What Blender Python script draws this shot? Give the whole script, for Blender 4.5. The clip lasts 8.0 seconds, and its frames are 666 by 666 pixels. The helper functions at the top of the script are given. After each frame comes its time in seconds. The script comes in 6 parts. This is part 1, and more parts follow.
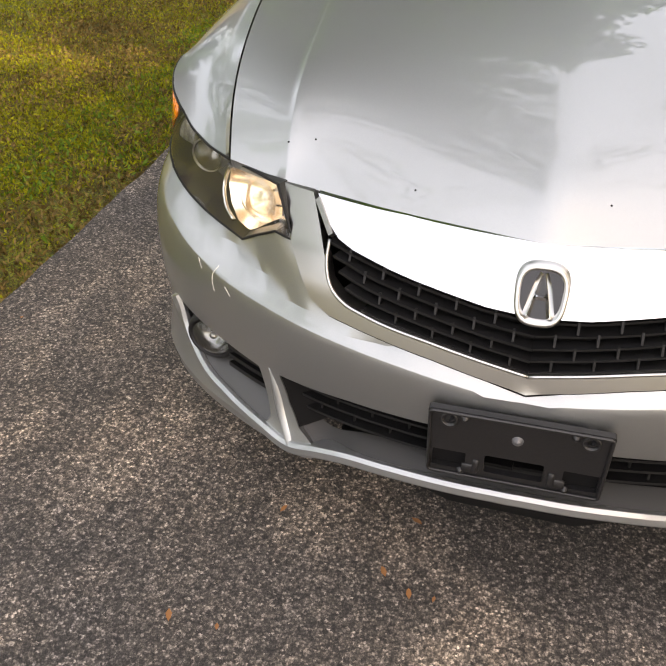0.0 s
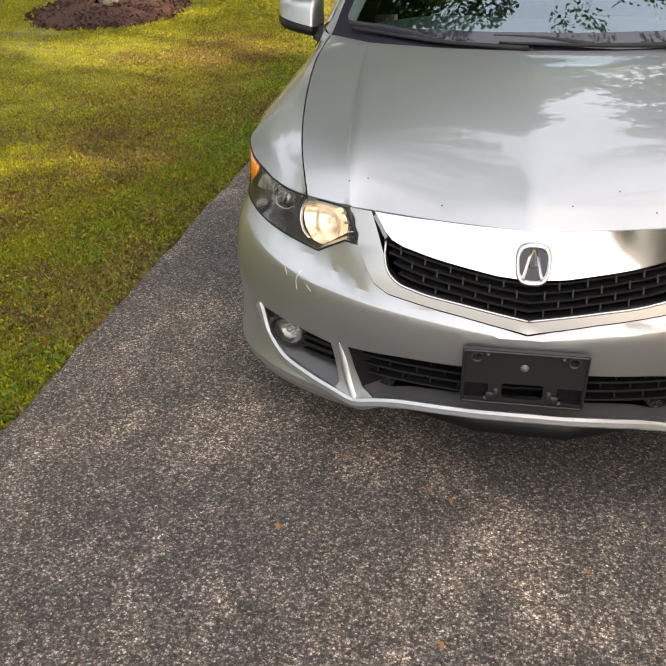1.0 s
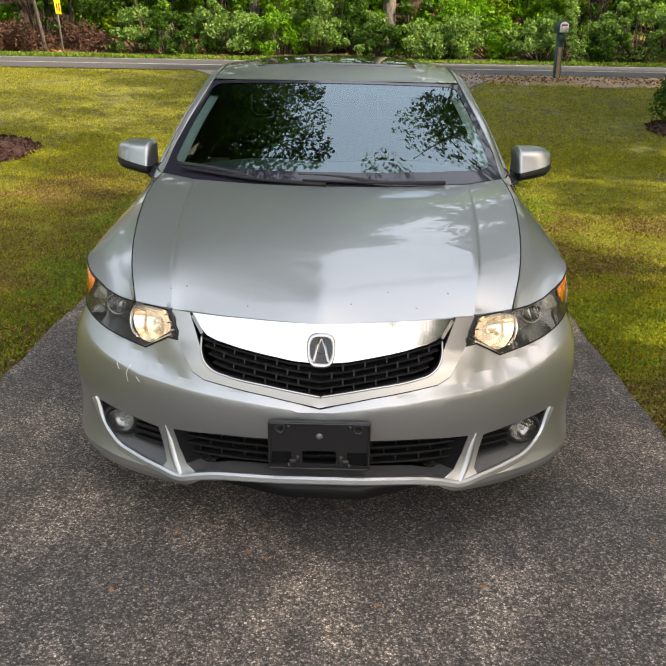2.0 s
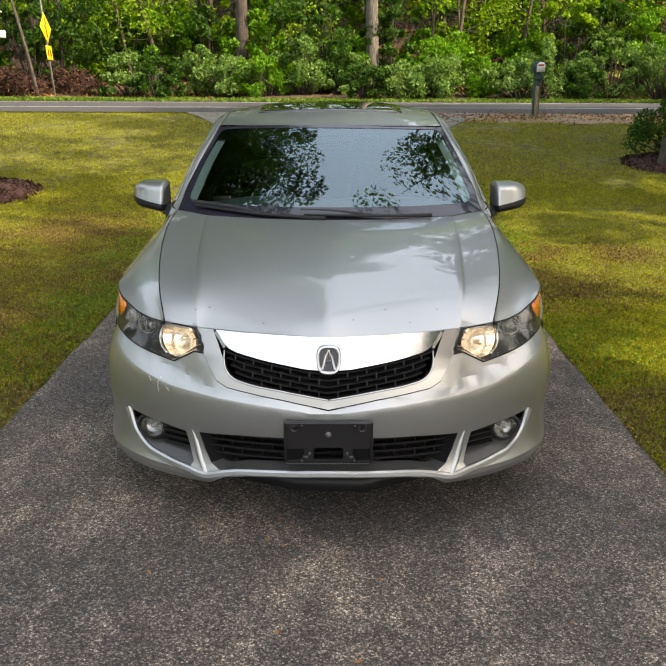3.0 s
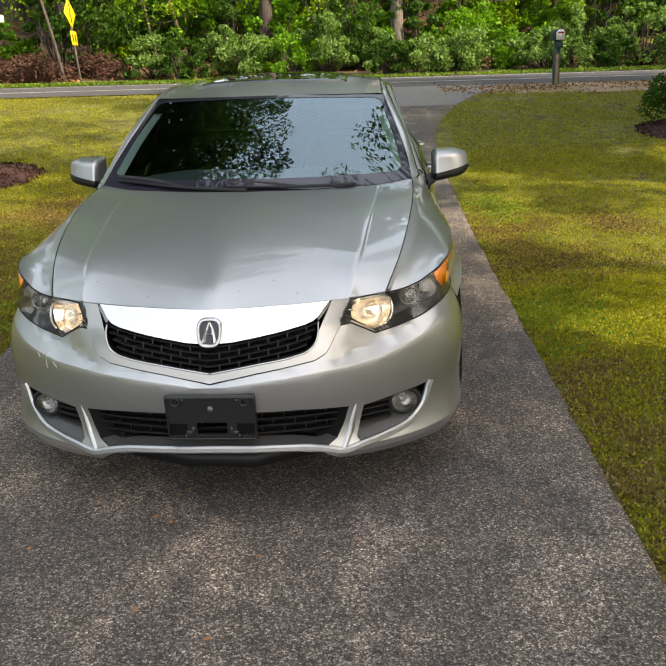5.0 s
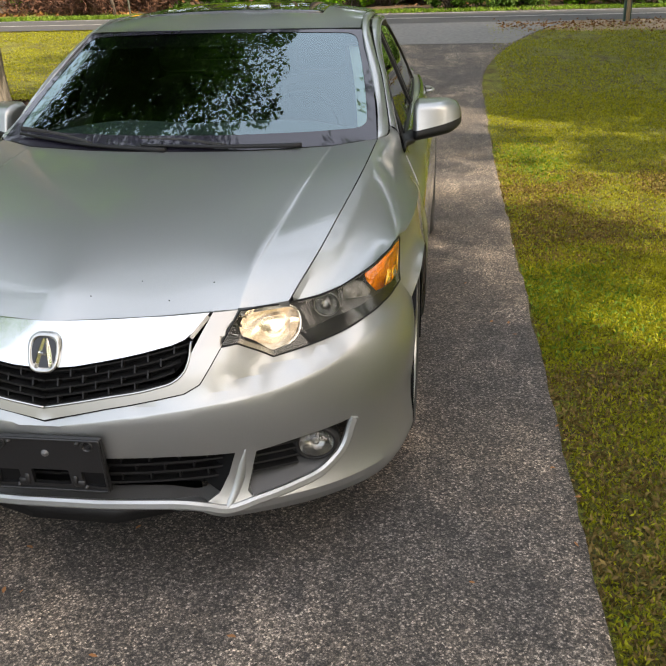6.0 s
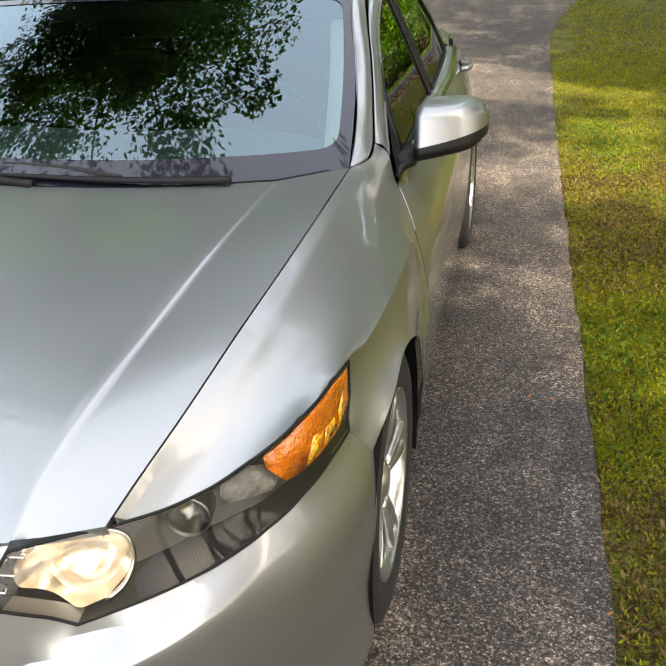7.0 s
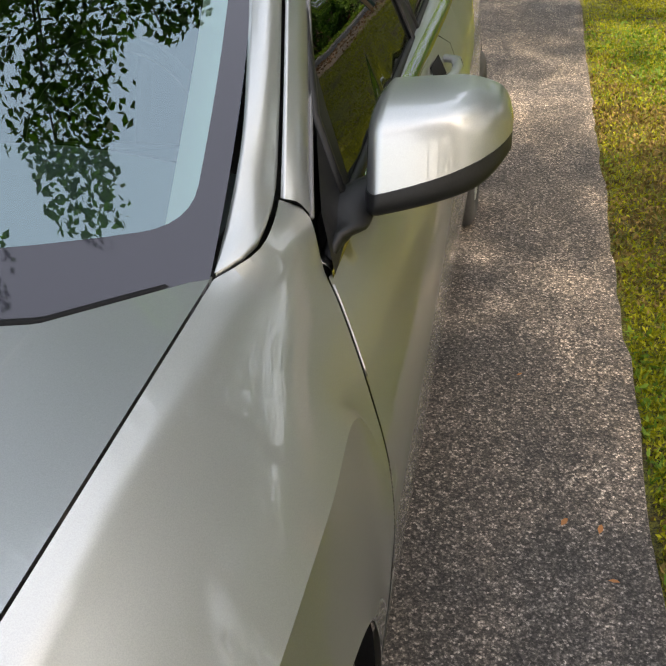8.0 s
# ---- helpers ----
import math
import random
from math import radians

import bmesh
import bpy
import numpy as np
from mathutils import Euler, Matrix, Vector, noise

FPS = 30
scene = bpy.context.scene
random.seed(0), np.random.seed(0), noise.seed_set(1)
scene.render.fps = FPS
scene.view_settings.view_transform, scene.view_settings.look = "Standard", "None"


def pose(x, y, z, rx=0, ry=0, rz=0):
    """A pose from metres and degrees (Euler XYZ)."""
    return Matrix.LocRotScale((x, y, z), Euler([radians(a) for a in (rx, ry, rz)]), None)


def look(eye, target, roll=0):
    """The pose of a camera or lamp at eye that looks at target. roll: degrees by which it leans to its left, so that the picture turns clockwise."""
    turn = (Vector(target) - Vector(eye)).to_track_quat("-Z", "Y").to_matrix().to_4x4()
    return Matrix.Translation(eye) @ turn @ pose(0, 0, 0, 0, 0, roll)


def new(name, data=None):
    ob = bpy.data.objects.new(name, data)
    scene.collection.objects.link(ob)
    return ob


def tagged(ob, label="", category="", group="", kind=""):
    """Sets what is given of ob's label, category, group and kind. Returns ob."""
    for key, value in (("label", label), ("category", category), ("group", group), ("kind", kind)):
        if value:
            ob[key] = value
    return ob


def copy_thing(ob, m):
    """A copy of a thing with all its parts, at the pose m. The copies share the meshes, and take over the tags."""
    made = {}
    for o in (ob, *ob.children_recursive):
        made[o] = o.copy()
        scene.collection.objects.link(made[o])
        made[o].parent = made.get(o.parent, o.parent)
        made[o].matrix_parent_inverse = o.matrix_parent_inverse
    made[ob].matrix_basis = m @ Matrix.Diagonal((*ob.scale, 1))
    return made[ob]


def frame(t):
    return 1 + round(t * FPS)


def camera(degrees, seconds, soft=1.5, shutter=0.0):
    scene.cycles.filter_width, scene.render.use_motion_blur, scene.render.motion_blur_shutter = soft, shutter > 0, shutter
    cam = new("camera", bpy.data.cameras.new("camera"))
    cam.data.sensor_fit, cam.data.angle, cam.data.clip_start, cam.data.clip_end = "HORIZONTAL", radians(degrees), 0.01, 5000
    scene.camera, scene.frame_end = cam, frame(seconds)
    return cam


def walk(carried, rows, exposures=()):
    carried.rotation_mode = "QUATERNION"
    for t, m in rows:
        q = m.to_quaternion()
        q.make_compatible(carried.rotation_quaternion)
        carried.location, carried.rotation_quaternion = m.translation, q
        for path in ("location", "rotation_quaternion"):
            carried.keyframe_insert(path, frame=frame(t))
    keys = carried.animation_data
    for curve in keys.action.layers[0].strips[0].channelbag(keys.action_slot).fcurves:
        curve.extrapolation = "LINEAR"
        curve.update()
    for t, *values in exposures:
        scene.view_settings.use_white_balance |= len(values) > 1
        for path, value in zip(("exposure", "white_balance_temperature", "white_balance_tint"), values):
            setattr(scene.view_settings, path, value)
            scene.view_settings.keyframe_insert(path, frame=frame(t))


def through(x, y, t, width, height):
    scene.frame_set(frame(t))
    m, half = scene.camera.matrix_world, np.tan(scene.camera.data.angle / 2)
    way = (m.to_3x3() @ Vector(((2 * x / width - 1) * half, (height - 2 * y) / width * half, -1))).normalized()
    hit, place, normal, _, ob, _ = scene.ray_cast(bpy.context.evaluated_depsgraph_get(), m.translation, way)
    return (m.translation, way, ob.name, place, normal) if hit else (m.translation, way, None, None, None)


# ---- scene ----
# The car stands along y with its nose at y = 0; z = 0 is the driveway under it.
cam = camera(43.6, 8.0)
PATH = [
    (0, (-0.019, -1.105, 1.391), (-0.459, 0.462, 0.229), -0.4),
    (0.5, (-0.016, -1.525, 1.462), (-0.492, 0.132, 0.448), -1.4),
    (1, (-0.122, -1.854, 1.484), (-0.463, -0.126, 0.538), -1.2),
    (1.5, (-0.071, -2.038, 1.514), (-0.262, -0.225, 0.691), 0.4),
    (2, (0.066, -2.283, 1.533), (0.041, -0.393, 0.878), 1.0),
    (2.2, (0.071, -2.377, 1.534), (0.077, -0.472, 0.924), 1.0),
    (3.3, (-0.002, -2.74, 1.59), (-0.014, -0.823, 1.022), -0.3),
    (3.5, (0.014, -2.756, 1.578), (-0.006, -0.838, 1.014), -0.6),
    (4, (0.064, -2.76, 1.57), (0.045, -0.842, 1.005), -0.5),
    (4.5, (0.303, -2.73, 1.538), (0.258, -0.812, 0.975), -0.6),
    (4.7, (0.417, -2.705, 1.529), (0.35, -0.79, 0.956), -0.9),
    (5.8, (0.921, -1.974, 1.496), (0.693, -0.13, 0.756), -2.3),
    (6, (0.998, -1.765, 1.479), (0.741, 0.073, 0.734), -1.4),
    (6.5, (1.103, -1.18, 1.464), (0.732, 0.61, 0.652), -2.1),
    (7, (1.141, -0.608, 1.488), (0.737, 1.159, 0.644), -2.0),
    (7.5, (1.108, 0.006, 1.466), (0.678, 1.759, 0.604), -2.7),
    (8, (1.065, 0.61, 1.434), (0.669, 2.251, 0.361), -2.9),
]
EXPOSURES = [(0.0, 1.22, 8800, 18), (0.6, 1.29, 8700, 18), (1.5, 1.10, 8250, 15), (2.2, 0.97, 7950, 13), (3.5, 0.92, 7900, 12), (6.0, 1.0, 7900, 12), (7.0, 1.24, 7900, 12), (8.0, 1.18, 7900, 12)]
walk(cam, [(t, look(eye, target, roll)) for t, eye, target, roll in PATH], EXPOSURES)

# ---- light ----
SUN_EL, SUN_AZ = 42.0, 118.0  # azimuth clockwise from +y
world = bpy.data.worlds.new("world")
scene.world = world
world.use_nodes = True
sky = world.node_tree.nodes.new("ShaderNodeTexSky")
sky.sky_type, sky.sun_disc = "NISHITA", False
sky.sun_elevation, sky.sun_rotation = radians(SUN_EL), radians(SUN_AZ)
sky.air_density, sky.dust_density, sky.ozone_density = 1.0, 5.0, 1.0
backg = world.node_tree.nodes["Background"]
veil = world.node_tree.nodes.new("ShaderNodeMix")  # thin even haze over the whole sky
veil.data_type, veil.blend_type = "RGBA", "ADD"
veil.inputs[0].default_value, veil.inputs[7].default_value = 1.0, (4.1, 4.85, 6.1, 1)
world.node_tree.links.new(sky.outputs[0], veil.inputs[6])
world.node_tree.links.new(veil.outputs[2], backg.inputs[0])
backg.inputs[1].default_value = 0.15
sun = new("sun", bpy.data.lights.new("sun", "SUN"))
sun.data.energy, sun.data.angle, sun.data.color = 5.0, radians(0.6), (1.0, 0.93, 0.82)
a, e = radians(SUN_AZ), radians(SUN_EL)
sun.matrix_world = look((0, 0, 30), (-math.sin(a) * math.cos(e), -math.cos(a) * math.cos(e), 30 - math.sin(e)))
# ---- materials ----
def mat(name, colour=(0.5, 0.5, 0.5), rough=0.5, metal=0.0, coat=0.0, spec=0.5):
    m = bpy.data.materials.new(name)
    m.use_nodes = True
    b = m.node_tree.nodes["Principled BSDF"]
    b.inputs["Base Color"].default_value = (*colour, 1)
    b.inputs["Roughness"].default_value, b.inputs["Metallic"].default_value = rough, metal
    b.inputs["Coat Weight"].default_value, b.inputs["Coat Roughness"].default_value = coat, 0.03
    b.inputs["Specular IOR Level"].default_value = spec
    return m


def add(m, kind, **values):
    n = m.node_tree.nodes.new("ShaderNode" + kind)
    for key, value in values.items():
        n.inputs[key].default_value = value
    return n


def wire(m, a, b):
    m.node_tree.links.new(a, b)


def bsdf(m):
    return m.node_tree.nodes["Principled BSDF"]


def coords(m, scale=(1, 1, 1), space="Object"):
    c, mp = add(m, "TexCoord"), add(m, "Mapping")
    mp.inputs["Scale"].default_value = scale
    wire(m, c.outputs[space], mp.inputs["Vector"])
    return mp.outputs[0]


def noisy(m, vec, scale, detail=4.0, rough=0.55):
    n = add(m, "TexNoise", Scale=scale, Detail=detail, Roughness=rough)
    wire(m, vec, n.inputs["Vector"])
    return n.outputs["Fac"]


def ramp(m, fac, *stops):
    r = add(m, "ValToRGB")
    els = r.color_ramp.elements
    while len(els) < len(stops):
        els.new(0.5)
    for el, (p, c) in zip(els, stops):
        el.position, el.color = p, (*c, 1) if len(c) == 3 else c
    wire(m, fac, r.inputs["Fac"])
    return r.outputs["Color"]


def mix(m, fac, a, b, mode="MIX"):
    n = m.node_tree.nodes.new("ShaderNodeMix")
    n.data_type, n.blend_type = "RGBA", mode
    for sock, v in ((n.inputs[0], fac), (n.inputs[6], a), (n.inputs[7], b)):
        if isinstance(v, (int, float)):
            sock.default_value = v
        elif isinstance(v, tuple):
            sock.default_value = (*v, 1)
        else:
            wire(m, v, sock)
    return n.outputs[2]


def bump(m, height, strength=0.3, distance=0.01):
    b = add(m, "Bump", Strength=strength, Distance=distance)
    wire(m, height, b.inputs["Height"])
    wire(m, b.outputs[0], bsdf(m).inputs["Normal"])


def car_paint():
    m = mat("silver_paint", (0.5, 0.5, 0.48), 0.43, 0.90, 1.0)
    bsdf(m).inputs["Coat IOR"].default_value = 1.52
    v = coords(m)
    flake = noisy(m, v, 900.0, 1.0)
    wire(m, ramp(m, flake, (0.3, (0.340, 0.352, 0.352)), (0.7, (0.385, 0.397, 0.397))), bsdf(m).inputs["Base Color"])
    dust = noisy(m, v, 7.0, 5.0)
    wire(m, ramp(m, dust, (0.35, (0.01, 0.01, 0.01)), (0.75, (0.05, 0.05, 0.05))), bsdf(m).inputs["Coat Roughness"])
    return m


def asphalt():
    m = mat("asphalt", (0.05, 0.05, 0.05), 0.85)
    v = coords(m)
    stone = add(m, "TexVoronoi", Scale=165.0)
    shift = add(m, "TexNoise", Scale=240.0, Detail=2.0)  # breaks the stones' round outlines
    wire(m, v, shift.inputs["Vector"])
    wire(m, mix(m, 0.011, v, shift.outputs["Color"], "ADD"), stone.inputs["Vector"])
    grain = noisy(m, v, 420.0, 2.0)
    big = noisy(m, v, 0.9, 5.0, 0.6)
    mid = noisy(m, v, 6.0, 4.0)
    sep = add(m, "SeparateColor")
    wire(m, stone.outputs["Color"], sep.inputs[0])
    chips = ramp(m, sep.outputs[0], (0.0, (0.027, 0.0255, 0.0245)), (0.45, (0.083, 0.077, 0.072)), (0.78, (0.155, 0.143, 0.133)), (1.0, (0.34, 0.317, 0.295)))
    chips = mix(m, 1.0, chips, ramp(m, stone.outputs["Distance"], (0.2, (1.12, 1.12, 1.12)), (0.62, (0.35, 0.35, 0.35))), "MULTIPLY")
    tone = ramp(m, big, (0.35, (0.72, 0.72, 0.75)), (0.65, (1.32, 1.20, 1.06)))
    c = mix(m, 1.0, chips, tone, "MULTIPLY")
    c = mix(m, 0.5, c, ramp(m, mid, (0.3, (0.6, 0.59, 0.58)), (0.7, (1.25, 1.2, 1.16))), "MULTIPLY")
    c = mix(m, 0.5, c, ramp(m, grain, (0.35, (0.5, 0.5, 0.5)), (0.65, (1.5, 1.5, 1.5))), "MULTIPLY")
    clusters = noisy(m, v, 62.0, 3.0, 0.7)  # handfuls of paler and darker stones
    c = mix(m, 1.0, c, ramp(m, clusters, (0.38, (0.70, 0.69, 0.69)), (0.62, (1.45, 1.43, 1.41))), "MULTIPLY")
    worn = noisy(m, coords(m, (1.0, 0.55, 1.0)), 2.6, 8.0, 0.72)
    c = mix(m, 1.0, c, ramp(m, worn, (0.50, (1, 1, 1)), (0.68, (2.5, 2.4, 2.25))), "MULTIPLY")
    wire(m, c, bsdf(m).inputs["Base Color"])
    bump(m, stone.outputs["Distance"], 0.7, 0.004)
    return m


def lawn_soil():
    m = mat("lawn_turf", (0.08, 0.1, 0.03), 0.95)
    v = coords(m)
    big, mid, fine = noisy(m, v, 0.7, 4.0), noisy(m, v, 5.0, 5.0, 0.65), noisy(m, v, 110.0, 6.0, 0.8)
    c = ramp(m, mid, (0.36, (0.048, 0.038, 0.010)), (0.46, (0.078, 0.080, 0.010)), (0.62, (0.115, 0.132, 0.010)))
    c = mix(m, 0.6, c, ramp(m, big, (0.35, (0.8, 0.75, 0.6)), (0.7, (1.3, 1.3, 1.0))), "MULTIPLY")
    c = mix(m, 1.0, c, ramp(m, fine, (0.42, (0.25, 0.25, 0.25)), (0.60, (2.0, 1.9, 1.6))), "MULTIPLY")
    wire(m, c, bsdf(m).inputs["Base Color"])
    bump(m, fine, 0.8, 0.02)
    return m


def speckled(name, a, b, scale=20.0, rough=0.7, strength=0.3, distance=0.01):
    m = mat(name, a, rough)
    f = noisy(m, coords(m), scale, 5.0, 0.6)
    wire(m, ramp(m, f, (0.3, a), (0.7, b)), bsdf(m).inputs["Base Color"])
    bump(m, f, strength, distance)
    return m


def facets(name, a, b, scale):
    """A lens moulded in small prisms."""
    m = mat(name, a, 0.22)
    cell = add(m, "TexVoronoi", Scale=scale)
    wire(m, coords(m), cell.inputs["Vector"])
    sep = add(m, "SeparateColor")
    wire(m, cell.outputs["Color"], sep.inputs[0])
    wire(m, ramp(m, sep.outputs[0], (0.15, a), (0.9, b)), bsdf(m).inputs["Base Color"])
    bump(m, cell.outputs["Distance"], 0.5, 0.008)
    return m


def glass(name, tint, ior=1.5, rough=0.0, haze=0.0, sheen=(1, 1, 1)):
    m = bpy.data.materials.new(name)
    m.use_nodes = True
    nt = m.node_tree
    nt.nodes.remove(nt.nodes["Principled BSDF"])
    clear, shine, blend, fres = add(m, "BsdfTransparent"), add(m, "BsdfGlossy"), add(m, "MixShader"), add(m, "Fresnel", IOR=ior)
    clear.inputs[0].default_value, shine.inputs["Roughness"].default_value = (*tint, 1), rough
    shine.inputs[0].default_value = (*sheen, 1)
    wire(m, fres.outputs[0], blend.inputs[0])
    if haze:
        film, fog = add(m, "MixShader", Fac=haze), add(m, "BsdfDiffuse")
        fog.inputs[0].default_value = (0.6, 0.58, 0.54, 1)
        wire(m, clear.outputs[0], film.inputs[1])
        wire(m, fog.outputs[0], film.inputs[2])
        clear = film
    wire(m, clear.outputs[0], blend.inputs[1])
    wire(m, shine.outputs[0], blend.inputs[2])
    wire(m, blend.outputs[0], nt.nodes["Material Output"].inputs["Surface"])
    return m


def leafy(name, a, b, through=0.35):
    m = bpy.data.materials.new(name)
    m.use_nodes = True
    nt = m.node_tree
    p = bsdf(m)
    p.inputs["Roughness"].default_value, p.inputs["Specular IOR Level"].default_value = 0.6, 0.15
    geo = add(m, "NewGeometry")
    col = ramp(m, geo.outputs["Random Per Island"], (0.0, a), (1.0, b))
    wire(m, col, p.inputs["Base Color"])
    tr, blend = add(m, "BsdfTranslucent"), add(m, "MixShader", Fac=through)
    wire(m, mix(m, 1.0, col, (1.5, 1.6, 0.7), "MULTIPLY"), tr.inputs[0])
    wire(m, p.outputs[0], blend.inputs[1])
    wire(m, tr.outputs[0], blend.inputs[2])
    wire(m, blend.outputs[0], nt.nodes["Material Output"].inputs["Surface"])
    return m


def barky(name, a, b):
    m = mat(name, a, 0.9)
    f = noisy(m, coords(m, (1, 1, 0.18)), 22.0, 6.0, 0.65)
    wire(m, ramp(m, f, (0.35, a), (0.65, b)), bsdf(m).inputs["Base Color"])
    bump(m, f, 1.0, 0.03)
    return m


PAINT = car_paint()
ASPHALT = asphalt()
TURF = lawn_soil()
BLACK = speckled("black_plastic", (0.0055, 0.0055, 0.006), (0.010, 0.010, 0.0105), 300.0, 0.5, 0.15, 0.001)
BRACKET = speckled("bracket_plastic", (0.008, 0.008, 0.009), (0.014, 0.014, 0.0155), 220.0, 0.42, 0.2, 0.001)
bsdf(BLACK).inputs["Specular IOR Level"].default_value = 0.28
# near-black that puts shade into hollows; also used for seals and chips
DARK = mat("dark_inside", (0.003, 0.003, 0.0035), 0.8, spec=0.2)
CHROME = mat("chrome", (0.78, 0.78, 0.78), 0.06, 1.0)
CHROME_SOFT = mat("soft_chrome", (0.46, 0.46, 0.45), 0.28, 1.0)
SATIN = mat("satin_silver", (0.37, 0.362, 0.345), 0.32, 1.0)
GREYTRIM = mat("grey_trim", (0.10, 0.10, 0.105), 0.35)
RUBBER = speckled("tyre_rubber", (0.012, 0.012, 0.012), (0.022, 0.022, 0.022), 80.0, 0.8, 0.2, 0.002)
FOGLAMP = mat("fog_reflector", (0.30, 0.30, 0.295), 0.2, 0.95)
ALLOY = mat("alloy", (0.55, 0.55, 0.54), 0.28, 0.9, 0.4)
WINDSCREEN = glass("windscreen_glass", (0.60, 0.70, 0.66), 2.35, sheen=(0.74, 0.93, 1.0))
SIDEGLASS = glass("side_glass", (0.16, 0.19, 0.17), 1.6)
# silver body paint with the shade of the recesses put into its colour
LEDGE_SHADED = mat("ledge_shaded_paint", (0.06, 0.06, 0.06), 0.4, 0.3)
LENS = glass("lamp_lens", (0.95, 0.95, 0.93), 1.45, haze=0.03)
# ---- mesh tools ----
from mathutils.geometry import delaunay_2d_cdt


def obj(name, bm, material=None, parent=None, label="", smooth=True, mats=()):
    me = bpy.data.meshes.new(name)
    bmesh.ops.recalc_face_normals(bm, faces=bm.faces[:]) if len(bm.faces) < 60000 else None
    bm.to_mesh(me)
    bm.free()
    for m in (mats or (material,)):
        if m:
            me.materials.append(m)
    me.polygons.foreach_set("use_smooth", [smooth] * len(me.polygons))
    ob = new(name, me)
    if parent:
        ob.parent = parent
        ob.matrix_parent_inverse = Matrix.Translation(-parent.matrix_basis.translation) if parent.type == "EMPTY" else Matrix()
    if label:
        tagged(ob, label)
    return ob


def part(name, bm, material, parent, label="", smooth=True):
    return obj(name, bm, material, parent, label, smooth)


def sharp(ob, degrees=35):
    ob.data.set_sharp_from_angle(angle=radians(degrees))
    return ob


def spline(keys, values, q):
    """A smooth curve through values at uneven keys, with no overshoot in time."""
    k, v, q = np.asarray(keys, float), np.asarray(values, float), np.asarray(q, float)
    v = v.reshape(len(k), -1)
    d = np.gradient(v, k, axis=0)
    q = q.clip(k[0], k[-1])
    i = np.searchsorted(k, q, side="right").clip(1, len(k) - 1) - 1
    h = (k[i + 1] - k[i])[:, None]
    s = ((q - k[i])[:, None]) / h
    return (2 * s**3 - 3 * s**2 + 1) * v[i] + (s**3 - 2 * s**2 + s) * h * d[i] + (3 * s**2 - 2 * s**3) * v[i + 1] + (s**3 - s**2) * h * d[i + 1]


def curve(points, n):
    """n points along a smooth curve through the given ones, by its length."""
    p = np.asarray(points, float)
    k = np.r_[0, np.cumsum(np.linalg.norm(np.diff(p, axis=0), axis=1))]
    return spline(k, p, np.linspace(0, k[-1], n))


def flowing(points, n):
    """n points along a natural cubic curve through the given ones, even in curvature."""
    p = np.asarray(points, float)
    k = np.r_[0, np.cumsum(np.linalg.norm(np.diff(p, axis=0), axis=1))]
    h = np.diff(k)
    a, b = np.eye(len(k)), np.zeros_like(p)
    for i in range(1, len(k) - 1):
        a[i, i - 1:i + 2] = h[i - 1], 2 * (h[i - 1] + h[i]), h[i]
        b[i] = 6 * ((p[i + 1] - p[i]) / h[i] - (p[i] - p[i - 1]) / h[i - 1])
    c = np.linalg.solve(a, b)
    q = np.linspace(0, k[-1], n)
    i = np.searchsorted(k, q, side="right").clip(1, len(k) - 1) - 1
    u, v, w = (k[i + 1] - q)[:, None], (q - k[i])[:, None], h[i][:, None]
    return (c[i] * u**3 + c[i + 1] * v**3) / (6 * w) + (p[i] / w - c[i] * w / 6) * u + (p[i + 1] / w - c[i + 1] * w / 6) * v


def net(rows, n, m):
    """A smooth n x m net of points through rows of equally many control points."""
    lines = np.array([curve(r, m) for r in rows])
    k = np.r_[0, np.cumsum(np.linalg.norm(np.diff(lines, axis=0), axis=2).mean(1).clip(1e-4))]
    return spline(k, lines.reshape(len(rows), -1), np.linspace(0, k[-1], n)).reshape(n, m, 3)


def fair(grid, weight=2e-4):
    """The net with its inside smoothed like a bent plate; its borders stay."""
    g = np.array(grid, float)
    n, m = g.shape[:2]
    at = np.arange(n * m).reshape(n, m)
    a = np.zeros((n * m, n * m))
    groups = [(np.stack([at[:-2], at[1:-1], at[2:]], -1).reshape(-1, 3), (1, -2, 1), 1.0), (np.stack([at[:, :-2], at[:, 1:-1], at[:, 2:]], -1).reshape(-1, 3), (1, -2, 1), 1.0), (np.stack([at[:-1, :-1], at[1:, :-1], at[:-1, 1:], at[1:, 1:]], -1).reshape(-1, 4), (1, -1, -1, 1), 2.0)]
    for idx, c, w in groups:
        for i, ci in enumerate(c):
            for j, cj in enumerate(c):
                np.add.at(a, (idx[:, i], idx[:, j]), w * ci * cj)
    hold = np.full((n, m), weight)
    hold[0], hold[-1], hold[:, 0], hold[:, -1] = 1e3, 1e3, 1e3, 1e3
    a[np.arange(n * m), np.arange(n * m)] += hold.ravel()
    return np.linalg.solve(a, g.reshape(-1, 3) * hold.reshape(-1, 1)).reshape(n, m, 3)


